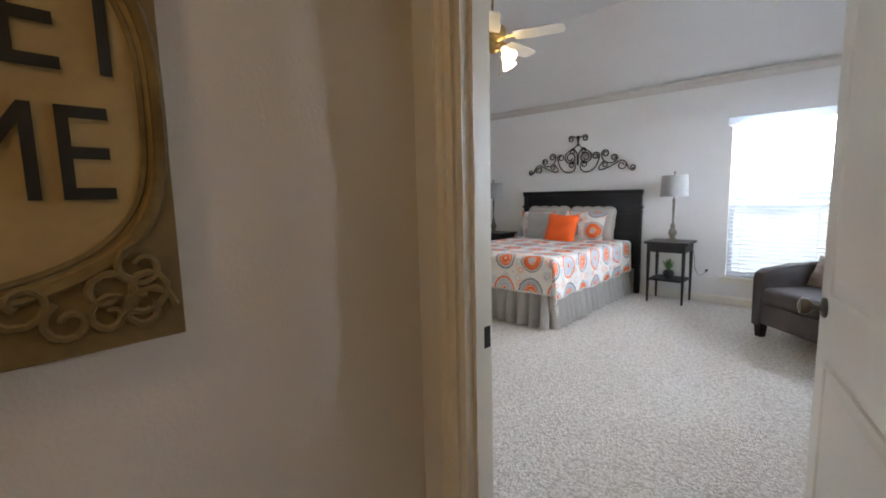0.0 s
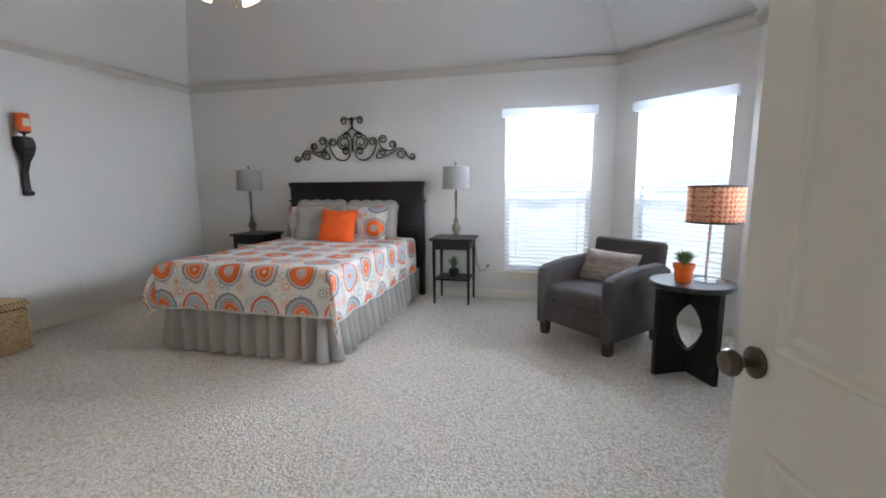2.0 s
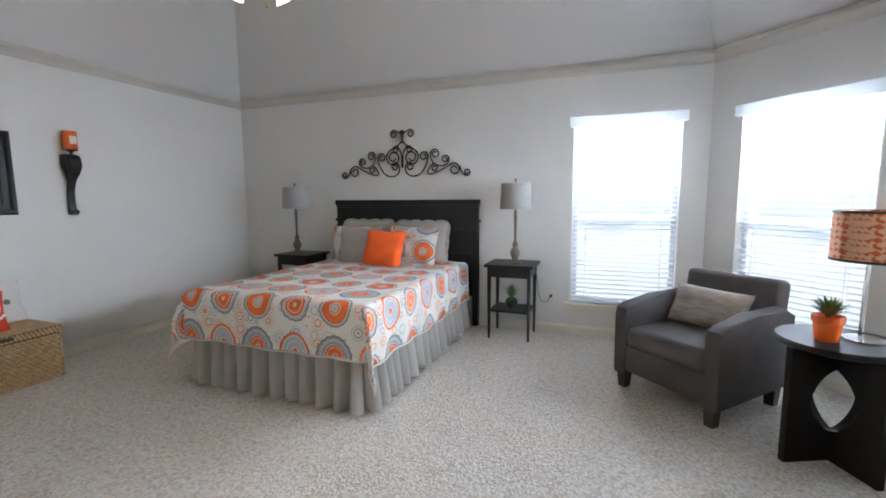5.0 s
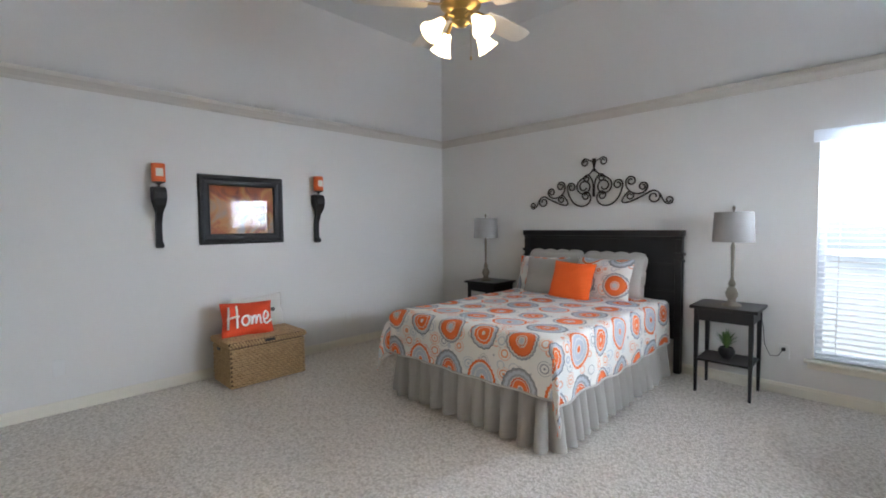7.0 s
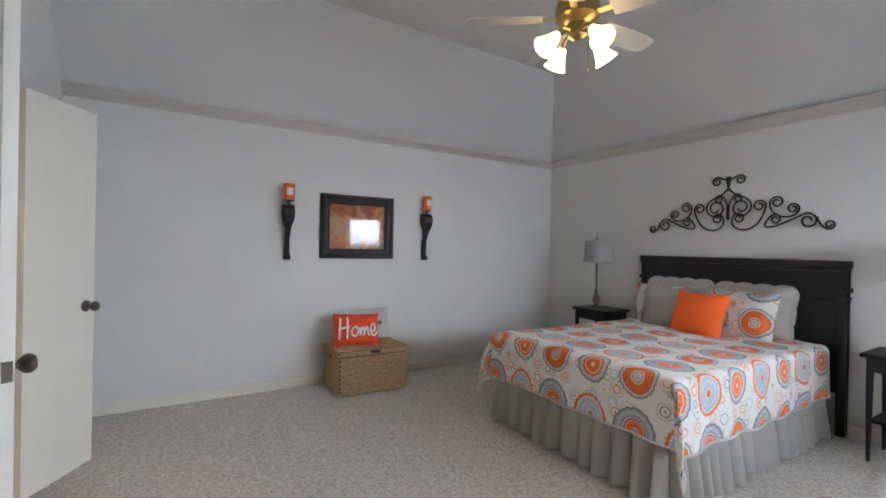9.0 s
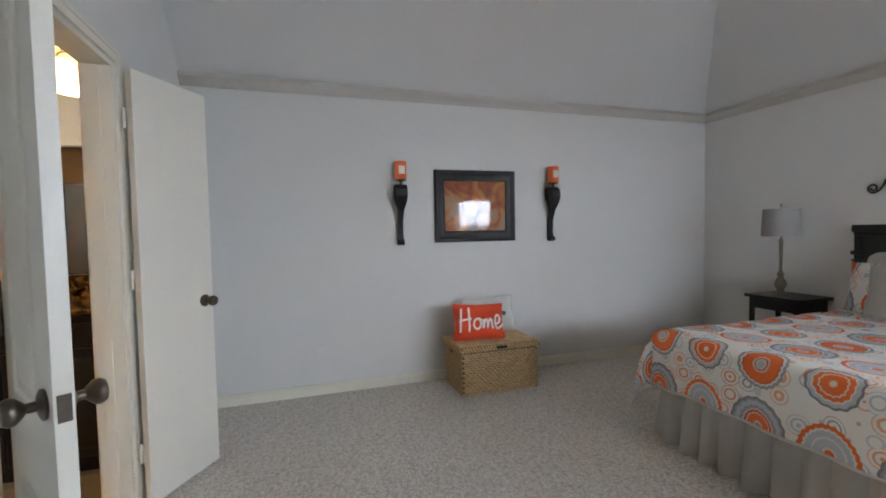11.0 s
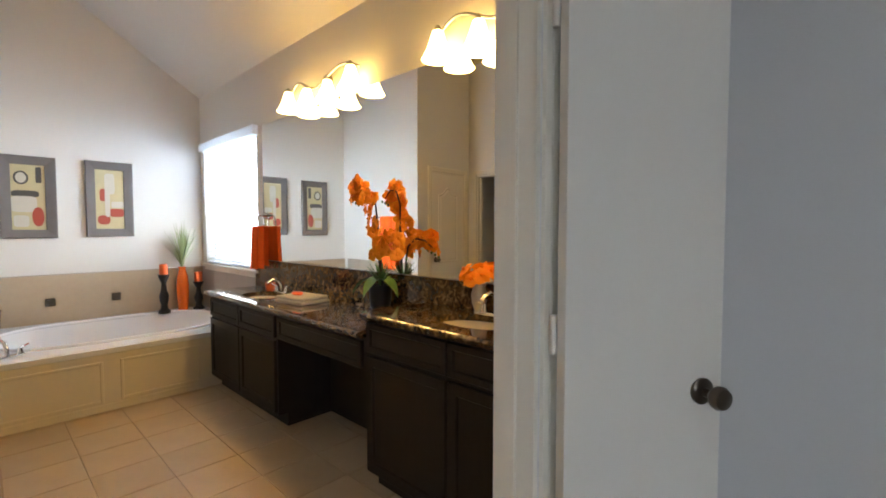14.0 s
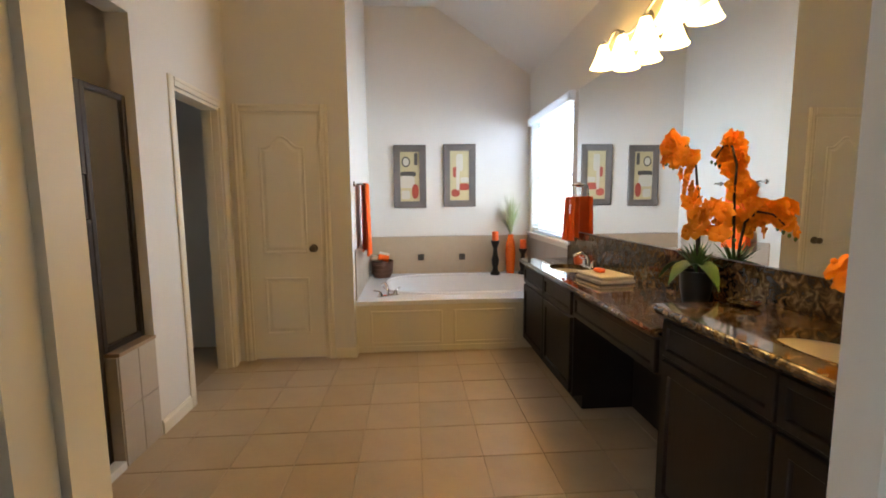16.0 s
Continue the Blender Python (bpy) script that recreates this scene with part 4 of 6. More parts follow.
for i in range(NU):
    for j in range(NV):
        q = (grid[i][j], grid[i + 1][j], grid[i + 1][j + 1], grid[i][j + 1])
        f = bm.faces.new([p[0] for p in q])
        for lp, p in zip(f.loops, q):
            lp[layer].uv = p[1]
hem_pts = [grid[0][j][0].co.copy() for j in range(NV, -1, -1)] + [grid[i][0][0].co.copy() for i in range(1, NU + 1)] + [grid[NU][j][0].co.copy() for j in range(1, NV + 1)]
coverlet = thing("coverlet", pose(BX, 0, 0), "white coverlet printed with orange and grey medallions", "bedspread")
cov = part("cloth", bm, SPREAD, coverlet, "", True)
sol = cov.modifiers.new("thick", "SOLIDIFY")
sol.thickness = 0.012
part("hem", tube(hem_pts, 0.0075, 6), CREAMCLOTH, coverlet, "cream bound hem", True)


def pillow(name, w, h, d, m, mat, label, category="pillow", edge=0.0, group="bed pillows", uv=None):
    pw = thing(name, m, label, category, group)
    cover = part("cover", cushion(w, h, d, uv=uv), mat, pw, "", True)
    if edge:
        part("flange", flange(w, h, edge), mat, pw, "scalloped border", True)
    else:
        seam = [(w * 0.462 * math.copysign(abs(math.cos(a)) ** 0.30, math.cos(a)), 0, h * 0.462 * math.copysign(abs(math.sin(a)) ** 0.30, math.sin(a))) for a in (2 * math.pi * k / 64 for k in range(65))]
        part("seam", tube(seam, 0.004, 6), mat, pw, "", True)
    return pw


pillow("pillow_sham", 0.58, 0.42, 0.15, pose(1.80, -0.20, 0.835, -14, 0, 2), LINEN, "grey pillow sham with scalloped edge on the bed", edge=0.034)
pillow("pillow_sham", 0.58, 0.42, 0.15, pose(2.40, -0.20, 0.83, -14, 0, -3), LINEN, "grey pillow sham with scalloped edge on the bed", edge=0.034)
pillow("pillow_print", 0.54, 0.39, 0.15, pose(1.74, -0.33, 0.805, -18, 0, 5), SPREAD, "medallion printed bed pillow", uv=(0.25, 0.1))
pillow("pillow_print", 0.56, 0.40, 0.15, pose(2.37, -0.34, 0.81, -18, 0, -6), SPREAD, "medallion printed bed pillow", uv=(0.34, 0.33))
pillow("pillow_grey", 0.44, 0.40, 0.15, pose(1.86, -0.45, 0.80, -20, 0, 6), LINEN, "plain grey linen throw pillow", "cushion")
pillow("pillow_orange", 0.42, 0.37, 0.15, pose(2.18, -0.55, 0.795, -20, 2, -4), ORANGE, "bright orange throw pillow on the bed", "cushion")


# nightstands -------------------------------------------------
def nightstand(m):
    ns = thing("nightstand", m, "black wooden nightstand with slim legs and low shelf", "nightstand", "nightstands by the bed")
    part("tabletop", box(-0.22, 0.22, -0.20, 0.20, 0.655, 0.68, 0.004), WOODBLK, ns)
    bm = box(-0.185, 0.185, -0.168, -0.150, 0.565, 0.655, 0.002)
    box(-0.185, 0.185, 0.150, 0.168, 0.565, 0.655, 0.002, bm)
    box(-0.185, -0.170, -0.15, 0.15, 0.565, 0.655, 0.002, bm)
    box(0.170, 0.185, -0.15, 0.15, 0.565, 0.655, 0.002, bm)
    part("apron", bm, WOODBLK, ns)
    part("shelf", box(-0.18, 0.18, -0.16, 0.16, 0.245, 0.262, 0.003), WOODBLK, ns)
    for sx in (-1, 1):
        for sy in (-1, 1):
            cx, cy2 = sx * 0.178, sy * 0.158
            bm = bmesh.new()
            rings = []
            for z, r in ((0.0, 0.009), (0.5, 0.015), (0.655, 0.015)):
                rings.append([bm.verts.new((cx + a * r, cy2 + b2 * r, z)) for a, b2 in ((-1, -1), (1, -1), (1, 1), (-1, 1))])
            for a, b2 in zip(rings, rings[1:]):
                for k in range(4):
                    bm.faces.new((a[k], a[(k + 1) % 4], b2[(k + 1) % 4], b2[k]))
            bm.faces.new(rings[0])
            bm.faces.new(rings[-1])
            part("leg", bm, WOODBLK, ns)
    return ns


ns = nightstand(pose(3.335, -0.225, 0))
copy_thing(ns, pose(0.985, -0.225, 0))


def turned_lamp(m):
    la = thing("table_lamp", m, "turned weathered lamp with grey linen drum shade", "lamp", "bedside lamps")
    prof = [(0.001, 0), (0.062, 0), (0.064, 0.012), (0.050, 0.022), (0.030, 0.032), (0.026, 0.05), (0.040, 0.075), (0.044, 0.10), (0.030, 0.135), (0.018, 0.15), (0.024, 0.165), (0.026, 0.18), (0.014, 0.20), (0.011, 0.22), (0.012, 0.30), (0.015, 0.42), (0.017, 0.455), (0.010, 0.47), (0.008, 0.52)]
    part("lamp_base", lathe(prof, 20), LAMPWOOD, la, "", True)
    shade = part("shade", lathe([(0.138, 0.49), (0.128, 0.715), (0.125, 0.715), (0.135, 0.49), (0.138, 0.49)], 32, closed=False), GREYSHADE, la, "grey linen drum shade", True)
    part("harp", tube([(0.05 * math.sin(math.pi * k / 8), 0, 0.52 + 0.19 * k / 8) for k in range(9)], 0.003, 6), BRONZE, shade)
    part("bulb", lathe([(0.012, 0.52), (0.03, 0.58), (0.028, 0.61), (0.002, 0.635)], 14), PLASTIC, shade)
    part("finial", lathe([(0.002, 0.71), (0.012, 0.715), (0.006, 0.725), (0.013, 0.742), (0.010, 0.755), (0.002, 0.765)], 14), LAMPWOOD, shade, "", True)
    return la


lamp = turned_lamp(pose(3.365, -0.27, 0.68))
copy_thing(lamp, pose(0.96, -0.27, 0.68))

# small plant on the nightstand shelf
pot = thing("potted_plant", pose(3.33, -0.23, 0.262), "small dark potted plant on the nightstand shelf", "plant")
part("pot", lathe([(0.035, 0), (0.055, 0.03), (0.058, 0.06), (0.045, 0.085), (0.040, 0.085), (0.040, 0.07), (0.001, 0.07)], 18), DARKPOT, pot, "", True)


def leafy(count, spread, height, width, seed, base=0.07, droop=0.5):
    rnd = random.Random(seed)
    bm = bmesh.new()
    for k in range(count):
        a = rnd.uniform(0, 2 * math.pi)
        rr, hh = spread * rnd.uniform(0.3, 1), height * rnd.uniform(0.55, 1)
        d = Vector((math.cos(a), math.sin(a), 0))
        side = Vector((-d.y, d.x, 0))
        prev = None
        for s in range(5):
            q = s / 4
            p = d * (rr * q ** 1.3) + Vector((0, 0, base + hh * (q - droop * q * q * rr / max(spread, 0.01) * 0.8)))
            wd = width * math.sin(math.pi * min(0.97, 0.12 + 0.86 * q))
            cur = (bm.verts.new(p - side * wd), bm.verts.new(p + side * wd))
            if prev:
                bm.faces.new((prev[0], prev[1], cur[1], cur[0]))
            prev = cur
    return bm


part("foliage", leafy(46, 0.10, 0.19, 0.009, 3), LEAF, pot)

# outlets and cord
def outlet(m):
    ou = thing("wall_outlet", m, "white plastic wall outlet", "outlet", "wall outlets")
    part("plate", box(-0.035, 0.035, -0.006, 0, -0.057, 0.057, 0.003), PLASTIC, ou)
    for z in (-0.02, 0.02):
        part("socket", box(-0.014, 0.014, -0.0075, -0.006, z - 0.011, z + 0.011, 0.0004), PLASTIC, ou)
    return ou


ou = outlet(pose(3.66, -0.001, 0.33))
copy_thing(ou, pose(0.001, -1.50, 0.31, 0, 0, 90))
copy_thing(ou, pose(0.001, -3.92, 0.33, 0, 0, 90))
plug = thing("power_cord", pose(3.66, -0.02, 0.35), "black lamp cord plugged into the wall", "cord")
part("plug", box(-0.012, 0.012, -0.02, 0.011, -0.012, 0.012, 0.003), DARKPOT, plug)
part("cable", tube([(0, -0.015, 0), (-0.03, -0.03, -0.05), (-0.08, -0.02, -0.06), (-0.12, 0.0, 0.02), (-0.13, 0.005, 0.15), (-0.16, 0.005, 0.30)], 0.003, 6), DARKPOT, plug)

# wrought iron scroll over the bed ------------------------------
scroll = thing("wall_scroll", pose(2.133, -0.022, 1.50), "dark wrought iron scroll wall art above the headboard", "wall art")


def curl(cx, cz, r, a, sense, turns=1.35):
    """A spiral from its tight middle out to the angle a (degrees) on the radius r, and the heading there."""
    n = 30
    pts = []
    for k in range(n + 1):
        q = k / n
        b = radians(a) - sense * 2 * math.pi * turns * (1 - q)
        rr = r * (0.30 + 0.70 * q ** 0.8)
        pts.append(Vector((cx + rr * math.cos(b), cz + rr * math.sin(b))))
    h = radians(a) + sense * math.pi / 2
    return pts, Vector((math.cos(h), math.sin(h)))


def bow(p0, h0, l0, p1, h1, l1):
    """A smooth rod from p0 to p1 that leaves along h0 and arrives along h1."""
    a, b = p0 + h0 * l0, p1 - h1 * l1
    return [p0 * (1 - q) ** 3 + a * (3 * q * (1 - q) ** 2) + b * (3 * q * q * (1 - q)) + p1 * q ** 3 for q in (k / 24 for k in range(1, 24))]


def rod_from(first, lead, second, trail):
    """A forged rod with a curl at its start and a curl, or a plain end, at its finish."""
    p, h = curl(*first)
    if len(second) > 3:
        e, g = curl(*second)
        g, e = -g, e[::-1]
    else:
        e, g = [Vector(second[:2])], Vector((math.cos(radians(second[2])), math.sin(radians(second[2]))))
    return p + bow(p[-1], h, lead, e[0], g, trail) + e


RODS = (
    ((0.094, 0.426, 0.040, 125, 1), 0.05, (0.012, 0.40, -80), 0.05),
    ((0.103, 0.188, 0.082, 55, 1, 1.6), 0.07, (0.010, 0.355, 115), 0.06),
    ((0.074, 0.267, 0.037, 140, 1), 0.07, (0.006, 0.085, -90), 0.12),
    ((0.084, 0.095, 0.044, 150, 1), 0.15, (0.240, 0.192, 0.048, -10, -1), 0.29),
    ((0.363, 0.212, 0.047, 170, 1), 0.13, (0.472, 0.155, 0.041, -20, -1), 0.10),
    ((0.354, 0.075, 0.041, 140, 1), 0.20, (0.568, 0.055, 0.060, 120, 1), 0.17),
    ((0.697, 0.022, 0.035, -120, -1), 0.04, (0.622, 0.082, 110), 0.04),
)
for sx in (-1, 1):
    for first, lead, second, trail in RODS:
        part("scroll", tube([(sx * v.x, 0, v.y) for v in rod_from(first, lead, second, trail)], 0.0075, 6), IRON, scroll)
part("finial", tube([(0, 0, 0.33), (0, 0, 0.40), (0, -0.003, 0.46)], 0.012, 8, taper=lambda q: 0.6 + 1.1 * q), IRON, scroll)
part("standoff", tube([(0, 0, 0.2), (0, 0.022, 0.2)], 0.005, 6), IRON, scroll)

# armchair ---------------------------------------------------
chair = thing("armchair", pose(4.715, -1.04, 0, 0, 0, -43), "taupe grey upholstered armchair with dark block feet", "armchair")
part("seat_base", box(-0.30, 0.30, -0.345, 0.30, 0.115, 0.30, 0.02), MICRO, chair)
part("seat_cushion", box(-0.262, 0.262, -0.365, 0.20, 0.285, 0.43, 0.045, seg=4), MICRO, chair)
for sx in (-1, 1):
    out = [(-0.36, 0.10), (0.34, 0.12), (0.36, 0.56), (0.25, 0.615), (-0.05, 0.605), (-0.30, 0.575), (-0.352, 0.545), (-0.365, 0.50)]
    bm = prism([(p, q) for p, q in out], 0.095, bev=0.022)
    bm.transform(Matrix.Rotation(radians(90), 4, "Z"))
    bm.transform(Matrix.Translation((sx * 0.31 + 0.0475, 0, 0)))
    part("arm", bm, MICRO, chair, "", True)
bm = box(-0.30, 0.30, 0.20, 0.34, 0.12, 0.80, 0.035, seg=3)
bm.transform(Matrix.Translation((0, -0.02, 0)) @ Matrix.Rotation(radians(-7), 4, "X"))
part("backrest", bm, MICRO, chair, "", True)
for sx in (-1, 1):
    for sy in (-0.31, 0.27):
        bm = bmesh.new()
        rings = []
        for z, r in ((0.0, 0.026), (0.125, 0.034)):
            rings.append([bm.verts.new((sx * 0.30 + a * r, sy + b2 * r, z)) for a, b2 in ((-1, -1), (1, -1), (1, 1), (-1, 1))])
        for k in range(4):
            bm.faces.new((rings[0][k], rings[0][(k + 1) % 4], rings[1][(k + 1) % 4], rings[1][k]))
        bm.faces.new(rings[0])
        bm.faces.new(rings[1])
        part("leg", bm, FOOTWOOD, chair, "dark block foot")
cm = pose(4.715, -1.04, 0, 0, 0, -43) @ pose(-0.02, 0.095, 0.555, -26, 0, 0)
pillow("lumbar_cushion", 0.50, 0.27, 0.13, cm, GREYFUR, "ribbed grey lumbar cushion on the armchair", "cushion", group="chair cushion")

# round side table with lamp and plant -------------------------
TX, TY = 5.19, -1.62
table = thing("side_table", pose(TX, TY, 0, 0, 0, 25), "round black side table with pierced crossed base", "table")
part("tabletop", lathe([(0.001, 0.565), (0.235, 0.565), (0.25, 0.575), (0.25, 0.592), (0.244, 0.60), (0.001, 0.60)], 48), WOODBLK, table, "", True)
for k, turn in enumerate((0, 90)):
    m = Matrix.Rotation(radians(turn), 4, "Z") @ Matrix.Rotation(radians(90), 4, "X")
    bm = plate_with_hole(-0.245, 0.245, 0.0, 0.563, -0.0165, 0.0165, 0, 0.30, 0.13, 0.155, 36, 1.7, m)
    if k:
        for v in bm.verts:
            v.co.x *= 1.002
    part("base_panel", bm, WOODBLK, table)
lm = thing("orange_table_lamp", pose(TX + 0.10, TY + 0.01, 0.60), "chrome table lamp with orange patterned drum shade", "lamp")
part("lamp_foot", lathe([(0.001, 0), (0.085, 0), (0.085, 0.008), (0.02, 0.014), (0.001, 0.014)], 28), CHROME, lm)
part("stem", tube([(-0.02, 0, 0.01), (-0.02, 0, 0.25), (-0.012, 0, 0.45), (0, 0, 0.55)], 0.009, 10), CHROME, lm)
shade = part("shade", lathe([(0.158, 0.375), (0.158, 0.60), (0.155, 0.60), (0.155, 0.375), (0.158, 0.375)], 40, closed=False), LATTICE, lm, "orange lattice patterned drum shade", True)
for z in (0.373, 0.592):
    part("shade_trim", lathe([(0.157, z), (0.1605, z), (0.1605, z + 0.012), (0.157, z + 0.012), (0.157, z)], 40, closed=False), DARKPOT, shade)
part("spider", tube([(-0.154, 0, 0.55), (0.154, 0, 0.55)], 0.003, 6), CHROME, shade)
part("bulb", lathe([(0.012, 0.44), (0.03, 0.49), (0.028, 0.53), (0.002, 0.55)], 14), PLASTIC, shade)
pl = thing("potted_herb", pose(TX - 0.065, TY - 0.04, 0.60), "small green plant in an orange ceramic pot", "plant")
part("pot", lathe([(0.001, 0), (0.046, 0), (0.056, 0.085), (0.062, 0.088), (0.064, 0.118), (0.058, 0.118), (0.052, 0.10), (0.001, 0.10)], 24), TERRA, pl, "orange ceramic pot", True)
part("foliage", leafy(170, 0.09, 0.13, 0.006, 8, 0.10, 0.45), LEAF, pl)

# framed print, candle sconces -----------------------------------
art = thing("framed_print", pose(0.003, -2.60, 1.475, 0, 0, 90), "rust abstract print in a wide black frame", "picture")
bm = bmesh.new()
fw, fh = 0.372, 0.305
rings = []
for off, dep in ((0.0, 0.0), (0.0, 0.022), (0.012, 0.032), (0.030, 0.034), (0.045, 0.024), (0.075, 0.020), (0.086, 0.024), (0.092, 0.010), (0.092, 0.004)):
    rings.append([bm.verts.new((sx * (fw - off), -dep, sz * (fh - off))) for sx, sz in ((-1, -1), (1, -1), (1, 1), (-1, 1))])
for a, b2 in zip(rings, rings[1:]):
    for k in range(4):
        bm.faces.new((a[k], a[(k + 1) % 4], b2[(k + 1) % 4], b2[k]))
part("frame", bm, WOODBLK, art, "wide black moulded frame")
part("print", box(-fw + 0.09, fw - 0.09, -0.008, -0.004, -fh + 0.09, fh - 0.09), PRINT, art, "rust abstract print under glass")


def sconce(m, flip):
    sc = thing("candle_sconce", m, "black scrolled wall sconce holding an orange candle", "sconce", "wall sconces")
    body = [(0.0, 0.0), (0.026, -0.006), (0.042, 0.008), (0.044, 0.028), (0.032, 0.040), (0.018, 0.034), (0.014, 0.10), (0.022, 0.19), (0.040, 0.28), (0.066, 0.335), (0.078, 0.39), (0.076, 0.44), (0.062, 0.474), (0.035, 0.485), (-0.002, 0.48), (-0.002, 0.40), (0.014, 0.378), (0.026, 0.345), (0.016, 0.27), (0.002, 0.18), (-0.004, 0.08)]
    bm = prism([(p * 1.6, q) for p, q in body], 0.092, bev=0.007)
    bm.transform(Matrix.Translation((0, -0.046, 0)))
    for v in bm.verts:
        q = min(1, max(0, (v.co.z - 0.26) / 0.11))
        v.co.y *= 0.46 + 0.54 * q * q * (3 - 2 * q) + 0.12 * max(0, 1 - v.co.z / 0.05)
    bm.transform(Matrix.Rotation(radians(-90), 4, "Z"))
    part("bracket", bm, WOODBLK, sc, "black scrolled wooden bracket")
    part("stem", lathe([(0.012, 0.482), (0.008, 0.495), (0.02, 0.505), (0.046, 0.515), (0.046, 0.52), (0.001, 0.52)], 18, m=pose(0, -0.075, 0)), IRON, sc)
    jar = part("candle_glass", lathe([(0.001, 0.522), (0.047, 0.522), (0.048, 0.53), (0.048, 0.662), (0.045, 0.664), (0.001, 0.64)], 24, m=pose(0, -0.075, 0)), WAX, sc, "orange candle in a jar", True)
    bm = bmesh.new()
    lo, hi2 = [], []
    for k in range(7):
        a = radians(-90 - 32 + 64 * k / 6)
        lo.append(bm.verts.new((0.0486 * math.cos(a), -0.075 + 0.0486 * math.sin(a), 0.562)))
        hi2.append(bm.verts.new((0.0486 * math.cos(a), -0.075 + 0.0486 * math.sin(a), 0.625)))
    for k in range(6):
        bm.faces.new((lo[k], lo[k + 1], hi2[k + 1], hi2[k]))
    part("label", bm, LABEL, jar, "cream paper label")
    return sc


sc = sconce(pose(0.003, -3.27, 1.165, 0, 0, 90), 1)
copy_thing(sc, pose(0.003, -1.87, 1.16, 0, 0, 90))

# seagrass trunk ---------------------------------------------
TW, TD, TH = 0.66, 0.42, 0.40
trunk = thing("storage_trunk", pose(0.27, -2.595, 0, 0, 0, 90), "woven seagrass storage trunk with lid", "basket")
part("body", box(-TW / 2 + 0.012, TW / 2 - 0.012, -TD / 2 + 0.012, TD / 2 - 0.012, 0.004, 0.33, 0.006), RATTANGAP, trunk)
lid = part("lid", box(-TW / 2 - 0.004, TW / 2 + 0.004, -TD / 2 - 0.004, TD / 2 + 0.004, 0.335, TH - 0.014, 0.014), RATTANGAP, trunk, "woven seagrass lid")
strand_bm = bmesh.new()
bmesh.ops.create_uvsphere(strand_bm, u_segments=6, v_segments=5, radius=1.0)
strand_mesh = bpy.data.meshes.new("strand")
strand_bm.to_mesh(strand_mesh)
strand_bm.free()
strand_mesh.materials.append(RATTAN)
woven = bmesh.new()


def weave(n, rows, z0, dz, span, put):
    for r in range(rows):
        for k in range(n):
            c = -span / 2 + (k + 0.5 + (0.5 if r % 2 else 0) * 0.98 - 0.25) * span / n
            m = put(c, z0 + dz * (r + 0.5) + random.uniform(-0.001, 0.001)) @ Matrix.Diagonal((span / n * 0.60, 0.010, dz * 0.50, 1))
            own = len(woven.verts)
            woven.from_mesh(strand_mesh)
            woven.verts.ensure_lookup_table()
            for v in woven.verts[own:]:
                v.co = m @ v.co


weave(17, 17, 0.008, 0.0188, TW - 0.03, lambda c, z: Matrix.Translation((c, -TD / 2 + 0.010, z)))
weave(11, 17, 0.008, 0.0188, TD - 0.03, lambda c, z: Matrix.Translation((TW / 2 - 0.010, c, z)) @ Matrix.Rotation(radians(90), 4, "Z"))
weave(11, 17, 0.008, 0.0188, TD - 0.03, lambda c, z: Matrix.Translation((-TW / 2 + 0.010, c, z)) @ Matrix.Rotation(radians(90), 4, "Z"))
weave(26, 2, 0.342, 0.019, TW, lambda c, z: Matrix.Translation((c, -TD / 2 - 0.004, z)) @ Matrix.Rotation(radians(62), 4, "Y"))
weave(16, 2, 0.342, 0.019, TD, lambda c, z: Matrix.Translation((TW / 2 + 0.004, c, z)) @ Matrix.Rotation(radians(90), 4, "Z") @ Matrix.Rotation(radians(62), 4, "Y"))
weave(16, 2, 0.342, 0.019, TD, lambda c, z: Matrix.Translation((-TW / 2 - 0.004, c, z)) @ Matrix.Rotation(radians(90), 4, "Z") @ Matrix.Rotation(radians(62), 4, "Y"))
for q in range(9):
    yy = -TD / 2 + (q + 0.5) * TD / 9
    weave(24, 1, TH - 0.026, 0.022, TW, lambda c, z: Matrix.Translation((c, yy, TH - 0.014)) @ Matrix.Rotation(radians(40 if q % 2 else -40), 4, "Z") @ Matrix.Diagonal((1, 2.6, 0.5, 1)))
wv = part("weave", woven, RATTAN, trunk)
wv["kind"] = "stuff"
part("handle_slot", box(-0.045, 0.045, -TD / 2 - 0.0145, -TD / 2 - 0.009, 0.352, 0.378, 0.002), DARKPOT, lid, "dark leather edged handle slot")
part("handle_slot", box(-TW / 2 - 0.0145, -TW / 2 - 0.009, -0.03, 0.03, 0.30, 0.325, 0.002), DARKPOT, trunk, "dark handle slot")

home = thing("home_cushion", pose(0.285, -2.70, 0.53, 0, 0, 90) @ pose(0, 0, 0, -16, 3, 0), "red-orange cushion lettered Home in white script", "cushion")
part("cover", cushion(0.44, 0.29, 0.13), REDORANGE, home, "", True)
strokes = [[(-0.165, 0.10), (-0.172, 0.02), (-0.180, -0.085)], [(-0.105, 0.105), (-0.108, 0.02), (-0.112, -0.080)], [(-0.185, 0.0), (-0.14, 0.012), (-0.09, 0.018)],
           [(-0.03, 0.02), (-0.062, 0.005), (-0.072, -0.035), (-0.05, -0.062), (-0.022, -0.05), (-0.012, -0.015), (-0.03, 0.02), (-0.005, 0.005)],
           [(0.008, 0.012), (0.008, -0.058), (0.018, -0.01), (0.036, 0.012), (0.044, -0.01), (0.042, -0.055), (0.054, -0.008), (0.072, 0.014), (0.082, -0.005), (0.082, -0.045), (0.095, -0.058)],
           [(0.110, -0.028), (0.145, -0.018), (0.158, 0.018), (0.138, 0.045), (0.116, 0.02), (0.112, -0.03), (0.130, -0.060), (0.160, -0.050), (0.185, -0.03)]]
bm = bmesh.new()


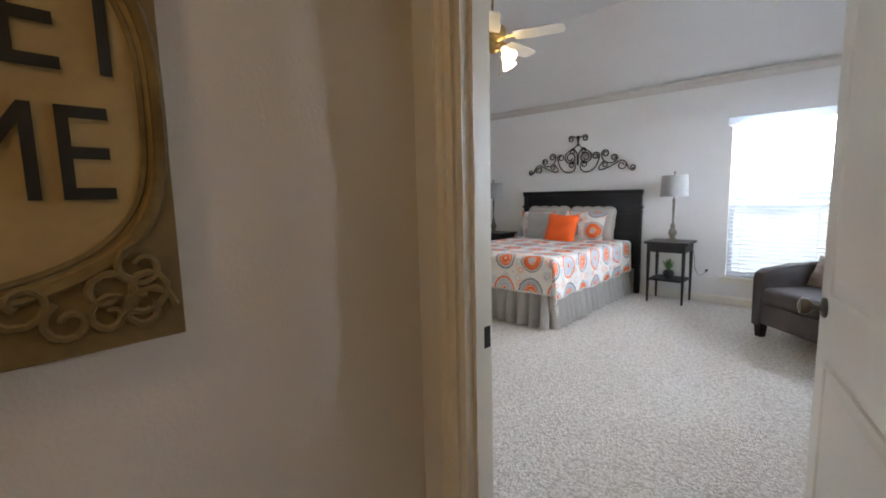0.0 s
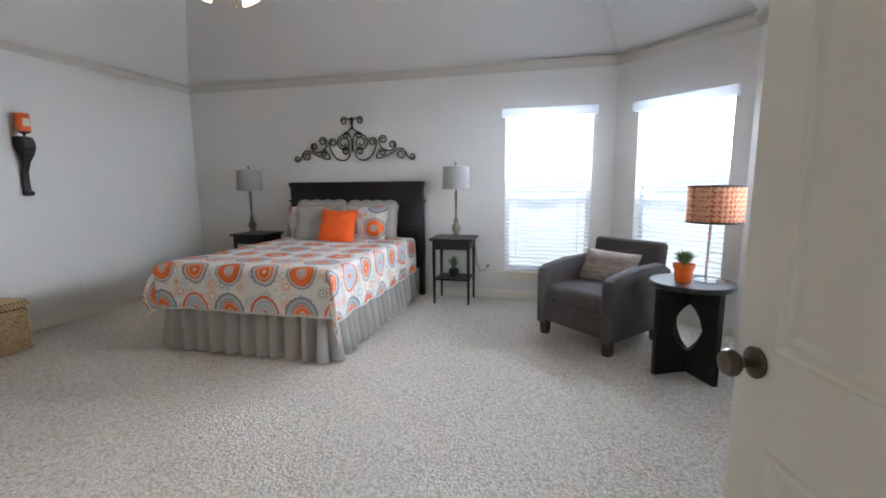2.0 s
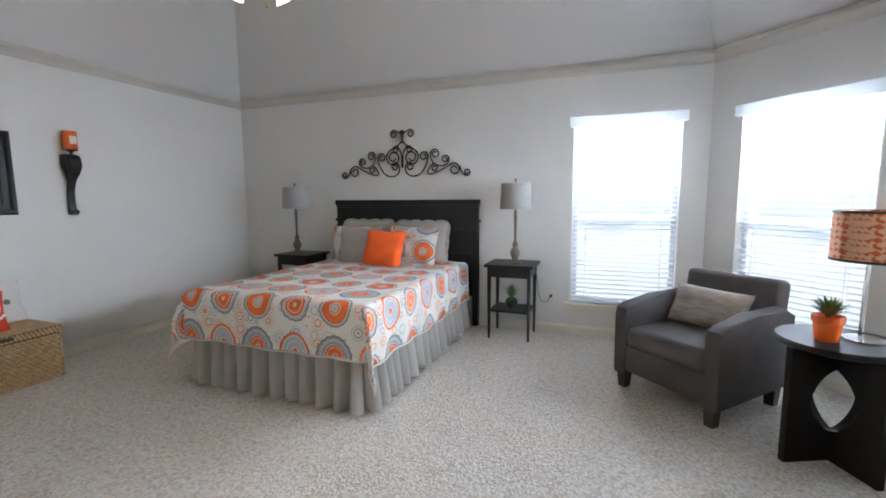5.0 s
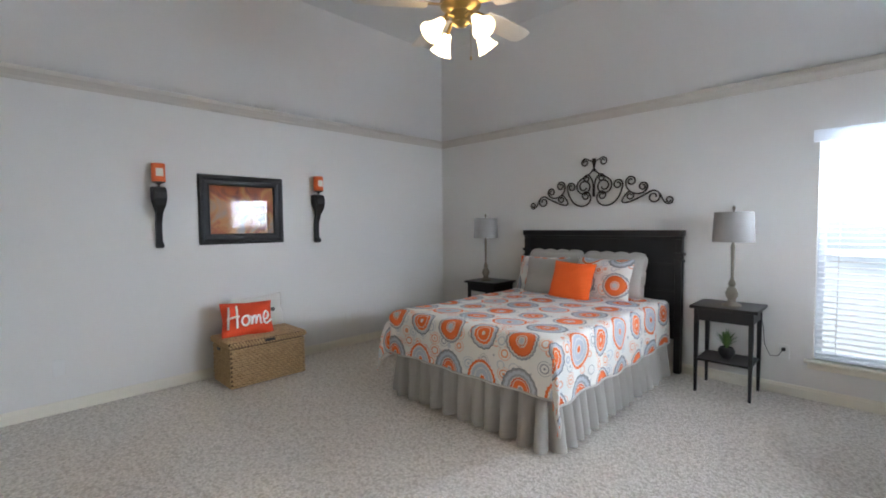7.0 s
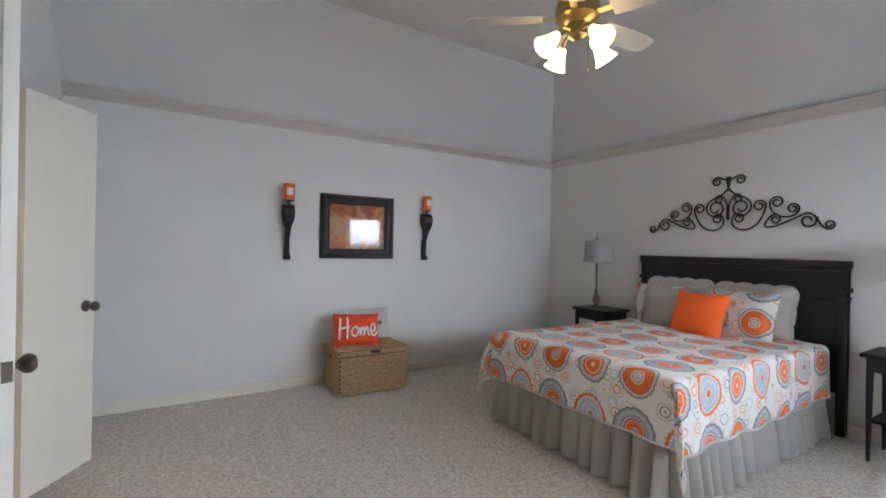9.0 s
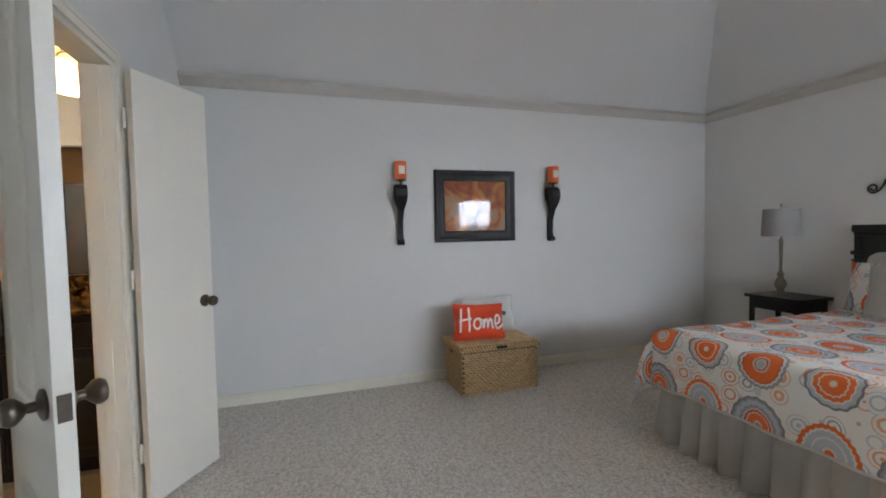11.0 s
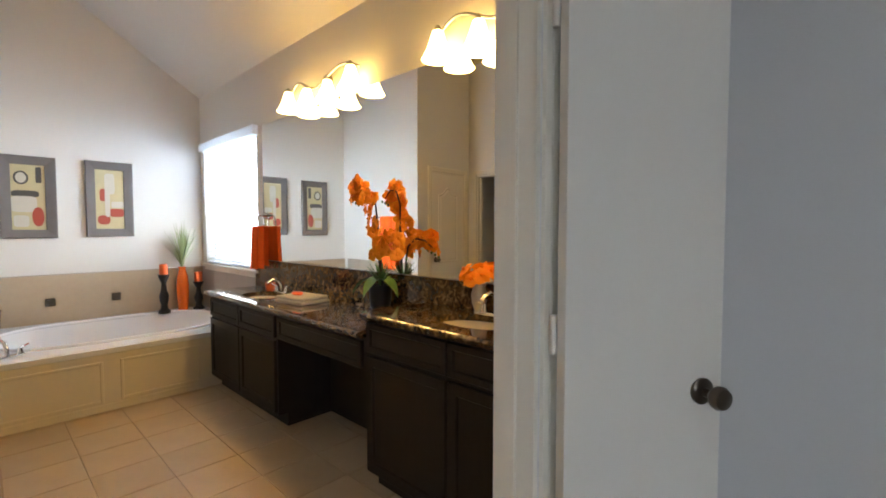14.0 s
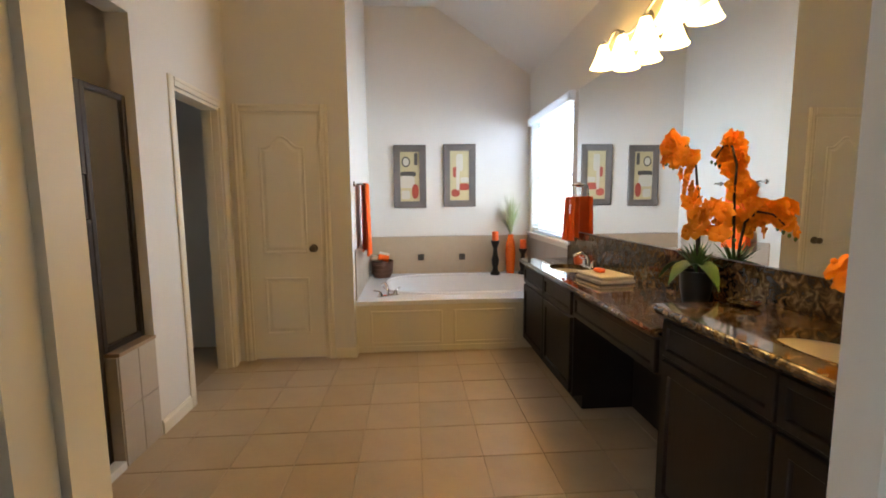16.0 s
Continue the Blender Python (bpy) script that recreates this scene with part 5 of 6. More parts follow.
def on_cushion(x, z):
    bulge = max(0.0, 1 - min(1, abs(x / 0.22)) ** 3.2) ** 0.6 * max(0.0, 1 - min(1, abs(z / 0.145)) ** 3.2) ** 0.6
    return Vector((x, -0.065 * bulge - 0.006, z))


for st in strokes:
    fine = []
    for k in range(len(st) - 1):
        p0, p1, p2, p3 = (Vector((*st[max(0, min(len(st) - 1, k + o))], 0)) for o in (-1, 0, 1, 2))
        for q in range(6):
            s1 = q / 6
            pt = 0.5 * ((2 * p1) + (p2 - p0) * s1 + (2 * p0 - 5 * p1 + 4 * p2 - p3) * s1 ** 2 + (3 * p1 - p0 - 3 * p2 + p3) * s1 ** 3)
            fine.append(on_cushion(pt.x, pt.y))
    fine.append(on_cushion(*st[-1]))
    tube(fine, 0.0085, 6, bm)
part("lettering", bm, WHITEPAINT, home, "white lettering reading Home")
cb = thing("button_cushion", pose(0.13, -2.54, 0.545, 0, 0, 90) @ pose(0, 0, 0, -12, -2, 0), "cream cushion with a dark centre button", "cushion")
part("cover", cushion(0.46, 0.30, 0.10), CREAMCLOTH, cb, "", True)
part("button", lathe([(0.001, 0), (0.02, 0.002), (0.018, 0.010), (0.001, 0.012)], 16, m=pose(0.115, -0.045, 0.0, 90)), GREYFRAME, cb, "dark round button")

# ceiling fan --------------------------------------------------
fan = thing("ceiling_fan", pose(2.42, -2.28, 3.12) @ Matrix.Scale(0.995, 4), "brass ceiling fan with pale blades and four lit bell shades", "ceiling fan")
part("canopy", lathe([(0.065, 0.0), (0.065, -0.03), (0.03, -0.06), (0.012, -0.065)], 24), BRASS, fan, "", True)
part("downrod", tube([(0, 0, -0.06), (0, 0, -0.480)], 0.011, 10), BRASS, fan)
part("motor_housing", lathe([(0.012, -0.440), (0.05, -0.450), (0.11, -0.480), (0.12, -0.510), (0.115, -0.570), (0.08, -0.590), (0.055, -0.600), (0.05, -0.660), (0.03, -0.680), (0.002, -0.685)], 32), BRASS, fan, "", True)
FAN_TURN = 17
for k in range(5):
    a = radians(72 * k + FAN_TURN)
    m = Matrix.Rotation(a, 4, "Z")
    bm = prism([(0.19, -0.06), (0.30, -0.068), (0.55, -0.07), (0.60, -0.055), (0.615, 0.0), (0.60, 0.055), (0.55, 0.07), (0.30, 0.068), (0.19, 0.06)], 0.007, bev=0.002)
    bm.transform(Matrix.Translation((0, 0, -0.565)) @ m @ Matrix.Rotation(radians(-12), 4, "X") @ Matrix.Rotation(radians(-90), 4, "X"))
    blade = part("blade", bm, BLADE, fan, "pale painted fan blade")
    bm = box(0.09, 0.25, -0.02, 0.02, -0.006, 0.0, 0.002)
    bm.transform(Matrix.Translation((0, 0, -0.560)) @ m @ Matrix.Rotation(radians(-12), 4, "X"))
    part("blade_iron", bm, BRASS, blade, "brass blade bracket")
BELL = [(0.022, 0.0), (0.026, -0.012), (0.032, -0.035), (0.044, -0.07), (0.058, -0.10), (0.066, -0.112), (0.0635, -0.112), (0.055, -0.099), (0.041, -0.069), (0.028, -0.035), (0.018, -0.008)]
for k in range(4):
    a = radians(90 * k + 79)
    m = Matrix.Rotation(a, 4, "Z") @ pose(0.130, 0, -0.680, 0, -42, 0)
    shade = part("shade", lathe(BELL, 22, m=m, closed=False), SHADEGLOW, fan, "lit frosted glass bell shade", True)
    part("bulb", lathe([(0.001, -0.015), (0.02, -0.04), (0.026, -0.07), (0.018, -0.09), (0.001, -0.098)], 12, m=m), SHADEGLOW, shade, "lit bulb", True)
    part("socket_arm", tube([Vector((0.03 * math.cos(a), 0.03 * math.sin(a), -0.640)), Vector((0.095 * math.cos(a), 0.095 * math.sin(a), -0.635)), Vector((0.133 * math.cos(a), 0.133 * math.sin(a), -0.680))], 0.010, 8), BRASS, fan)
part("pull_chain", tube([(0.035, 0.048, -0.680), (0.035, 0.048, -0.840)], 0.0015, 5), BRASS, fan)
part("pull_knob", lathe([(0.001, -0.840), (0.006, -0.845), (0.007, -0.860), (0.001, -0.865)], 10, m=pose(0.035, 0.048, 0)), BRASS, fan)

# hall: painted sign and ceiling light -------------------------------
SIGNP = material("aged_sign_paint", (0.44, 0.31, 0.12), 0.6, color_b=(0.29, 0.20, 0.085), scale=7, mix=0.9, bump=0.2, bump_scale=60)
SIGND = material("sign_relief_brown", (0.085, 0.052, 0.020), 0.6, color_b=(0.20, 0.135, 0.045), scale=14, mix=0.9)
SIGNG = material("sign_scroll_olive", (0.26, 0.185, 0.065), 0.6, color_b=(0.11, 0.075, 0.03), scale=14, mix=0.9)
INK = material("sign_black", (0.010, 0.009, 0.008), 0.6, scale=30)
SW, SH = 0.86, 0.74
sign = thing("wall_sign", pose(3.892, -5.263 - SW / 2, 1.022 + SH / 2, 0, 0, 90), "aged yellow canvas sign with dark lettering in an oval border", "sign")
part("canvas", box(-SW / 2, SW / 2, -0.030, 0.0, -SH / 2, SH / 2, 0.004), SIGNP, sign)
part("ground", plate_with_hole(-SW / 2 + 0.003, SW / 2 - 0.003, -SH / 2 + 0.003, SH / 2 - 0.003, 0.0305, 0.033, 0, 0, 0.420, 0.290, 64, 3.2, Matrix.Rotation(radians(90), 4, "X")), SIGND, sign, "dark brown painted corners")
bm = bmesh.new()
for r, w3 in ((0.0, 0.012), (0.022, 0.006)):
    ang = [2 * math.pi * k / 96 for k in range(97)]
    pts = [((0.418 - r) * math.copysign(abs(math.cos(a)) ** 0.625, math.cos(a)), -0.028, (0.288 - r) * math.copysign(abs(math.sin(a)) ** 0.625, math.sin(a))) for a in ang]
    tube(pts, w3, 6, bm)
part("oval_border", bm, SIGNG, sign, "olive oval border", True)
rnd = random.Random(4)
for sx in (-1, 1):
    for sz in (-1, 1):
        for k in range(9):
            cx, cz, r = sx * (SW / 2 - 0.056 - 0.048 * (k % 4)), sz * (SH / 2 - 0.054 - 0.035 * (k // 3)), rnd.uniform(0.028, 0.045)
            if (cx / 0.43) ** 2 + (cz / 0.32) ** 2 > 1.05:
                bm2 = bmesh.new()
                tube([(cx + r * (1 - q / 16) * math.cos(q * 0.6 + k), -0.036, cz + r * (1 - q / 16) * math.sin(q * 0.6 + k)) for q in range(13)], 0.006, 6, bm2)
                part("corner_scroll", bm2, SIGNG, sign, "", True)
for words, zz, right in (("SWEET", 0.040, 0.400), ("HOME", -0.140, 0.352)):
    bm = text_bm(words, 0.195, 0.0, 0.0, 1.0, 0.0)
    mx = max(v.co.x for v in bm.verts)
    for v in bm.verts:
        v.co = Vector((right + (v.co.x - mx) * 0.80, -0.0342, v.co.y + zz))
    part("lettering", bm, INK, sign, "dark painted lettering")

hall_lamp = thing("hall_ceiling_light", pose(4.5, -6.2, 2.44), "round warm hall ceiling light", "light")
part("rim", lathe([(0.15, 0), (0.155, -0.02), (0.145, -0.025)], 28, closed=False), BRONZE, hall_lamp)
part("diffuser", lathe([(0.142, -0.02), (0.12, -0.055), (0.06, -0.075), (0.001, -0.08)], 28, closed=False), emitter("hall_diffuser_lit", HALL_WARM, HALL_WATTS), hall_lamp, "lit glass diffuser", True)


# ---------------------------------------------------------------- bathroom things
FX = 0.81           # front of the vanity tops
Y_FAR, Y_K0, Y_K1, Y_END = TUBY, -7.02, -6.06, NEAR - 0.004
DEPTH = FX - MX


def shaker(parent, x, y0, y1, z0, z1, name="door", knob=False):
    """A framed cabinet front on the plane x, facing +x."""
    f = 0.05 if z1 - z0 > 0.2 else 0.03
    bm = bmesh.new()
    rings = []
    for off, dep in ((0.0, 0.0), (0.0, 0.017), (0.003, 0.02), (f - 0.003, 0.02), (f, 0.017), (f + 0.004, 0.009)):
        rings.append([bm.verts.new((x + dep, y, z)) for y, z in ((y0 + off, z0 + off), (y1 - off, z0 + off), (y1 - off, z1 - off), (y0 + off, z1 - off))])
    for a, b2 in zip(rings, rings[1:]):
        for k in range(4):
            bm.faces.new((a[k], a[(k + 1) % 4], b2[(k + 1) % 4], b2[k]))
    bm.faces.new(rings[-1])
    bm.faces.new(rings[0])
    return part(name, bm, ESPRESSO, parent, "dark espresso framed " + ("drawer front" if name == "drawer" else "cabinet door"))


def vanity(name, y0, y1, top, doors, label):
    ca = thing(name, pose(0, 0, 0), label, "cabinet", "vanity cabinets")
    carcass = part("carcass", box(MX + 0.004, FX - 0.045, y0, y1, 0.09, top - 0.17, 0.002), ESPRESSO, ca)
    part("face_rail", box(FX - 0.062, FX - 0.0452, y0, y1, top - 0.169, top - 0.002, 0.001), ESPRESSO, carcass)
    for a in (y0, y1 - 0.016):
        part("end_panel", box(MX + 0.004, FX - 0.063, a, a + 0.016, top - 0.169, top - 0.002, 0.001), ESPRESSO, carcass)
    part("toe_kick", box(MX + 0.004, FX - 0.11, y0 + 0.002, y1 - 0.002, 0.0, 0.09), ESPRESSO, ca)
    step = (y1 - y0 - 0.02) / doors
    for k in range(doors):
        a, b2 = y0 + 0.01 + k * step + 0.006, y0 + 0.01 + (k + 1) * step - 0.006
        shaker(ca, FX - 0.045, a, b2, top - 0.165, top - 0.02, "drawer")
        shaker(ca, FX - 0.045, a, b2, 0.11, top - 0.185)
    return ca


vanity("vanity_cabinet", Y_FAR + 0.012, Y_K0, 0.775, 2, "dark espresso vanity cabinet with two doors and drawers")
vanity("vanity_cabinet", Y_K1, Y_END - 0.002, 0.875, 2, "tall dark espresso vanity cabinet beside the doorway")
kn = thing("vanity_apron", pose(0, 0, 0), "dark espresso drawer apron over the knee space", "cabinet")
part("apron_box", box(FX - 0.40, FX - 0.045, Y_K0 + 0.002, Y_K1 - 0.002, 0.60, 0.775, 0.002), ESPRESSO, kn)
# added dark sheet on the wall, stands in for shade in the knee space
part("knee_shade_panel", box(MX + 0.003, MX + 0.014, Y_K0 + 0.003, Y_K1 - 0.003, 0.004, 0.60, 0.001), ESPRESSO, kn)
shaker(kn, FX - 0.045, Y_K0 + 0.03, Y_K1 - 0.03, 0.615, 0.755, "drawer")


def counter(name, y0, y1, top, cy, label):
    co = thing(name, pose(0, 0, 0), label, "countertop")
    bm = plate_with_hole(MX + 0.003, FX, y0, y1, top - 0.035, top, MX + 0.215, cy, 0.145, 0.215, 40)
    slab = part("slab", bm, GRANITE, co)
    part("edge_roll", tube([(FX - 0.004, y0 + 0.002, top - 0.016), (FX - 0.004, y1 - 0.002, top - 0.016)], 0.0145, 10), GRANITE, slab)
    part("backsplash", box(MX + 0.003, MX + 0.026, y0 + 0.001, y1 - 0.001, top + 0.0005, 1.05, 0.002), GRANITE, co)
    bowl = bmesh.new()
    rings = []
    for s, z in ((1.03, -0.037), (1.0, -0.05), (0.93, -0.09), (0.75, -0.13), (0.4, -0.15), (0.06, -0.155)):
        rings.append([bowl.verts.new((MX + 0.215 + 0.145 * s * math.cos(2 * math.pi * k / 40), cy + 0.215 * s * math.sin(2 * math.pi * k / 40), top + z)) for k in range(40)])
    for a, b2 in zip(rings, rings[1:]):
        for k in range(40):
            bowl.faces.new((a[k], a[(k + 1) % 40], b2[(k + 1) % 40], b2[k]))
    bowl.faces.new(rings[-1])
    bowl_ob = part("sink_bowl", bowl, SINKC, slab, "oval biscuit undermount sink bowl", True)
    return co


counter("countertop", Y_FAR - 0.012, Y_K1 - 0.002, 0.81, -7.62, "polished brown granite countertop with oval sink")
counter("countertop", Y_K1 - 0.012, Y_END, 0.91, -5.50, "raised polished brown granite countertop with oval sink")


def faucet(m, group="bath faucets"):
    fa = thing("faucet", m, "chrome two-handle bath faucet on granite", "faucet", group)
    part("base", box(-0.025, 0.025, -0.10, 0.10, 0, 0.016, 0.006), CHROME, fa)
    part("spout", tube([(0, 0, 0.01), (0.0, 0, 0.06), (0.02, 0, 0.10), (0.06, 0, 0.115), (0.10, 0, 0.10), (0.115, 0, 0.085)], 0.012, 10), CHROME, fa, "", True)
    for sy in (-1, 1):
        part("handle_post", lathe([(0.02, 0.014), (0.016, 0.03), (0.013, 0.05), (0.002, 0.056)], 14, m=pose(0, sy * 0.075, 0)), CHROME, fa, "", True)
        part("lever", tube([(0, sy * 0.075, 0.05), (0.01, sy * 0.10, 0.058), (0.015, sy * 0.135, 0.066)], 0.007, 8), CHROME, fa)
    return fa


fc = faucet(pose(MX + 0.075, -7.62, 0.81))
copy_thing(fc, pose(MX + 0.075, -5.50, 0.91))
tf = copy_thing(fc, pose(1.98, -8.36, 0.462, 0, 0, -60))
tf["label"] = "chrome roman tub faucet on the tub deck"

mir = thing("vanity_mirror", pose(0, 0, 0), "large frameless vanity mirror", "mirror")
part("glass", box(MX + 0.002, MX + 0.008, -8.07, NEAR - 0.01, 1.053, 2.22), MIRROR, mir, "silvered mirror glass")


def light_bar(m):
    lb = thing("vanity_light", m, "nickel vanity light bar with four lit bell shades", "light", "vanity lights")
    part("backplate", lathe([(0.001, 0), (0.065, 0), (0.06, 0.02), (0.03, 0.028), (0.001, 0.03)], 24, m=pose(0, 0, 0, 0, 90, 0)), NICKEL, lb, "", True)
    pts = [(0.045 + 0.055 * math.sin(math.pi * k / 20), -0.44 + 0.88 * k / 20, 0.0 + 0.05 * math.sin(3 * math.pi * k / 20) * (1 if k < 21 else 0)) for k in range(21)]
    part("arm", tube(pts, 0.008, 8), NICKEL, lb, "", True)
    part("post", tube([(0.02, 0, 0), (0.085, 0, -0.03)], 0.009, 8), NICKEL, lb)
    for y in (-0.40, -0.135, 0.135, 0.40):
        q = min(range(21), key=lambda k: abs(pts[k][1] - y))
        z = pts[q][2]
        part("socket_cap", lathe([(0.008, z + 0.01), (0.024, z - 0.012), (0.026, z - 0.03)], 14, m=pose(0.09, y, 0)), NICKEL, lb, "", True)
        shade = part("shade", lathe([(r * 1.28, zz * 1.25 + z - 0.022) for r, zz in BELL], 24, m=pose(0.09, y, 0), closed=False), BARGLOW, lb, "lit frosted glass bell shade", True)
        part("bulb", lathe([(0.001, z - 0.03), (0.02, z - 0.06), (0.028, z - 0.09), (0.018, z - 0.115), (0.001, z - 0.125)], 12, m=pose(0.09, y, 0)), BARGLOW, shade, "lit bulb", True)
    return lb


lb = light_bar(pose(MX + 0.001, -7.03, 2.34))
copy_thing(lb, pose(MX + 0.001, -5.47, 2.32))

# bathtub in its tiled surround --------------------------------------
tub = thing("bathtub", pose(0, 0, 0), "white drop-in bathtub in a panelled surround", "bathtub")
part("deck", plate_with_hole(MX + 0.002, TUBX - 0.002, FAR + 0.002, TUBY - 0.02, 0.425, 0.46, 1.25, -8.95, 0.78, 0.52, 48, 3.2), TUBW, tub, "", True)
basin = bmesh.new()
rings = []
for s, z in ((1.0, 0.455), (0.985, 0.40), (0.93, 0.2), (0.85, 0.08), (0.6, 0.06)):
    ring = []
    for k in range(48):
        a = 2 * math.pi * (k + 0.5) / 48
        c, s2 = math.cos(a), math.sin(a)
        ring.append(basin.verts.new((1.25 + 0.78 * s * math.copysign(abs(c) ** 0.625, c), -8.95 + 0.52 * s * math.copysign(abs(s2) ** 0.625, s2), z)))
    rings.append(ring)
for a, b2 in zip(rings, rings[1:]):
    for k in range(48):
        basin.faces.new((a[k], a[(k + 1) % 48], b2[(k + 1) % 48], b2[k]))
basin.faces.new(rings[-1])
part("basin", basin, TUBW, tub, "white acrylic basin", True)
rim = [(1.25 + 0.79 * math.copysign(abs(math.cos(a)) ** 0.625, math.cos(a)), -8.95 + 0.53 * math.copysign(abs(math.sin(a)) ** 0.625, math.sin(a)), 0.462) for a in (2 * math.pi * (k + 0.5) / 48 for k in range(49))]
part("rim", tube(rim, 0.016, 8), TUBW, tub, "rolled white rim", True)
part("skirt", box(MX + 0.002, TUBX - 0.002, TUBY - 0.02, TUBY, 0.004, 0.42, 0.002), TRIM, tub, "cream painted surround")
for x0, x1 in ((1.50, 2.13), (0.85, 1.40)):
    bm = bmesh.new()
    for a in ((x0, x0 + 0.02, 0.07, 0.37), (x1 - 0.02, x1, 0.07, 0.37), (x0 + 0.02, x1 - 0.02, 0.07, 0.09), (x0 + 0.02, x1 - 0.02, 0.35, 0.37)):
        box(a[0], a[1], TUBY + 0.0006, TUBY + 0.010, a[2], a[3], 0.003, bm, 1)
    part("access_panel", bm, TRIM, tub, "cream panel moulding")
part("skirt_cap", box(MX + 0.002, TUBX - 0.002, TUBY - 0.019, TUBY + 0.012, 0.42, 0.4605, 0.004), TUBW, tub)
part("skirt_base", box(0.83, TUBX - 0.003, TUBY + 0.0006, TUBY + 0.012, 0.004, 0.055, 0.003), TRIM, tub)

# wall tiles round the tub
WT_H0, WT_H1 = 0.464, 0.895


def tiled(name, origin, axis, length, label, n):
    ro = tagged(mesh_ob(name, box(0, length, 0, 0.004, WT_H0, WT_H1), GROUT), label, "tile", kind="structure")
    ro.matrix_basis = pose(*origin, 0, 0, axis)
    w = length / n
    me = None
    for k in range(n):
        if me is None:
            ob = part("tile", box(0.0015, w - 0.0015, -0.006, 0.0, WT_H0 + 0.0015, WT_H1 - 0.0015, 0.0015, seg=1), WALLTILE, ro)
            me = ob.data
        else:
            ob = new("tile", me)
            ob.parent = ro
        ob.matrix_basis = pose(k * w, 0, 0)
    part("edge_trim", box(0, length, -0.008, 0.002, WT_H1, WT_H1 + 0.012, 0.003, seg=1), WALLTILE, ro)
    return ro


tl = tiled("tub_tile_end", (MX, FAR + 0.006, 0), 0, TUBX - MX, "beige tile band on the tub wall", 6)
tiled("tub_tile_side", (TUBX - 0.006, FAR + 0.012, 0), 90, BDY - FAR - 0.20, "beige tile band beside the tub", 5).matrix_basis = pose(TUBX - 0.006, TUBY - 0.01, 0, 0, 0, -90)
tw = tiled("tub_tile_window", (MX + 0.006, FAR + 0.012, 0), 90, 1.40, "beige tile band under the tub window", 4)
for x in (2.135, 1.655, 1.165):
    d = thing("accent_tile", pose(x, FAR + 0.012, 0.655), "small dark embossed metal accent tile", "tile", "accent tiles")
    part("face", box(-0.036, 0.036, 0.0, 0.008, -0.036, 0.036, 0.003), DECO, d)
    part("boss", box(-0.02, 0.02, 0.008, 0.012, -0.02, 0.02, 0.003), DECO, d)

# two framed bath prints
PRINTBG = material("print_cream", (0.50, 0.42, 0.22), 0.5, color_b=(0.40, 0.34, 0.20), scale=9, mix=0.8)
PRINTW = material("print_white", (0.50, 0.47, 0.40), 0.5, scale=9)
PRINTR = material("print_red", (0.30, 0.04, 0.02), 0.5, scale=9)
PRINTK = material("print_dark", (0.05, 0.045, 0.04), 0.5, scale=9)


def bath_print(m, shapes, label):
    pr = thing("bath_print", m, label, "picture", "bath prints")
    bm = bmesh.new()
    rings = []
    for off, dep in ((0.0, 0.0), (0.0, 0.022), (0.008, 0.026), (0.075, 0.018), (0.078, 0.008)):
        rings.append([bm.verts.new((sx * (0.188 - off), -dep, sz * (0.362 - off))) for sx, sz in ((-1, -1), (1, -1), (1, 1), (-1, 1))])
    for a, b2 in zip(rings, rings[1:]):
        for k in range(4):
            bm.faces.new((a[k], a[(k + 1) % 4], b2[(k + 1) % 4], b2[k]))
    part("frame", bm, GREYFRAME, pr, "wide grey frame")
    part("print", box(-0.112, 0.112, -0.010, -0.004, -0.286, 0.286), PRINTBG, pr)
    for k, (cx, cz, rx, rz, mt, round_) in enumerate(shapes):
        pts = [(cx + rx * math.copysign(abs(math.cos(a)) ** round_, math.cos(a)), cz + rz * math.copysign(abs(math.sin(a)) ** round_, math.sin(a))) for a in (2 * math.pi * (q + 0.5) / 20 for q in range(20))]
        part("motif", prism(pts, 0.001, Matrix.Translation((0, -0.0115 - 0.0003 * k, 0))), mt, pr)
    return pr


bath_print(pose(1.77, FAR + 0.003, 1.60, 0, 0, 180), [(-0.045, 0.17, 0.05, 0.06, PRINTK, 1), (-0.045, 0.17, 0.035, 0.045, PRINTW, 1), (0.07, 0.20, 0.02, 0.07, PRINTK, 0.3), (-0.02, 0.03, 0.09, 0.03, PRINTK, 0.5), (-0.03, -0.06, 0.085, 0.07, PRINTW, 0.4), (0.06, -0.17, 0.04, 0.085, PRINTR, 0.9), (-0.05, -0.21, 0.05, 0.05, PRINTW, 0.4)], "grey framed print of a bath scene with red vase")
bath_print(pose(1.19, FAR + 0.003, 1.61, 0, 0, 180), [(0.0, 0.15, 0.04, 0.10, PRINTW, 0.4), (-0.05, 0.04, 0.03, 0.06, PRINTR, 0.5), (0.06, -0.05, 0.05, 0.03, PRINTW, 0.4), (0.05, -0.13, 0.06, 0.04, PRINTR, 0.5), (-0.05, -0.20, 0.05, 0.045, PRINTR, 0.8), (-0.02, -0.02, 0.02, 0.15, PRINTW, 0.4)], "grey framed print of a washbasin with red jars")

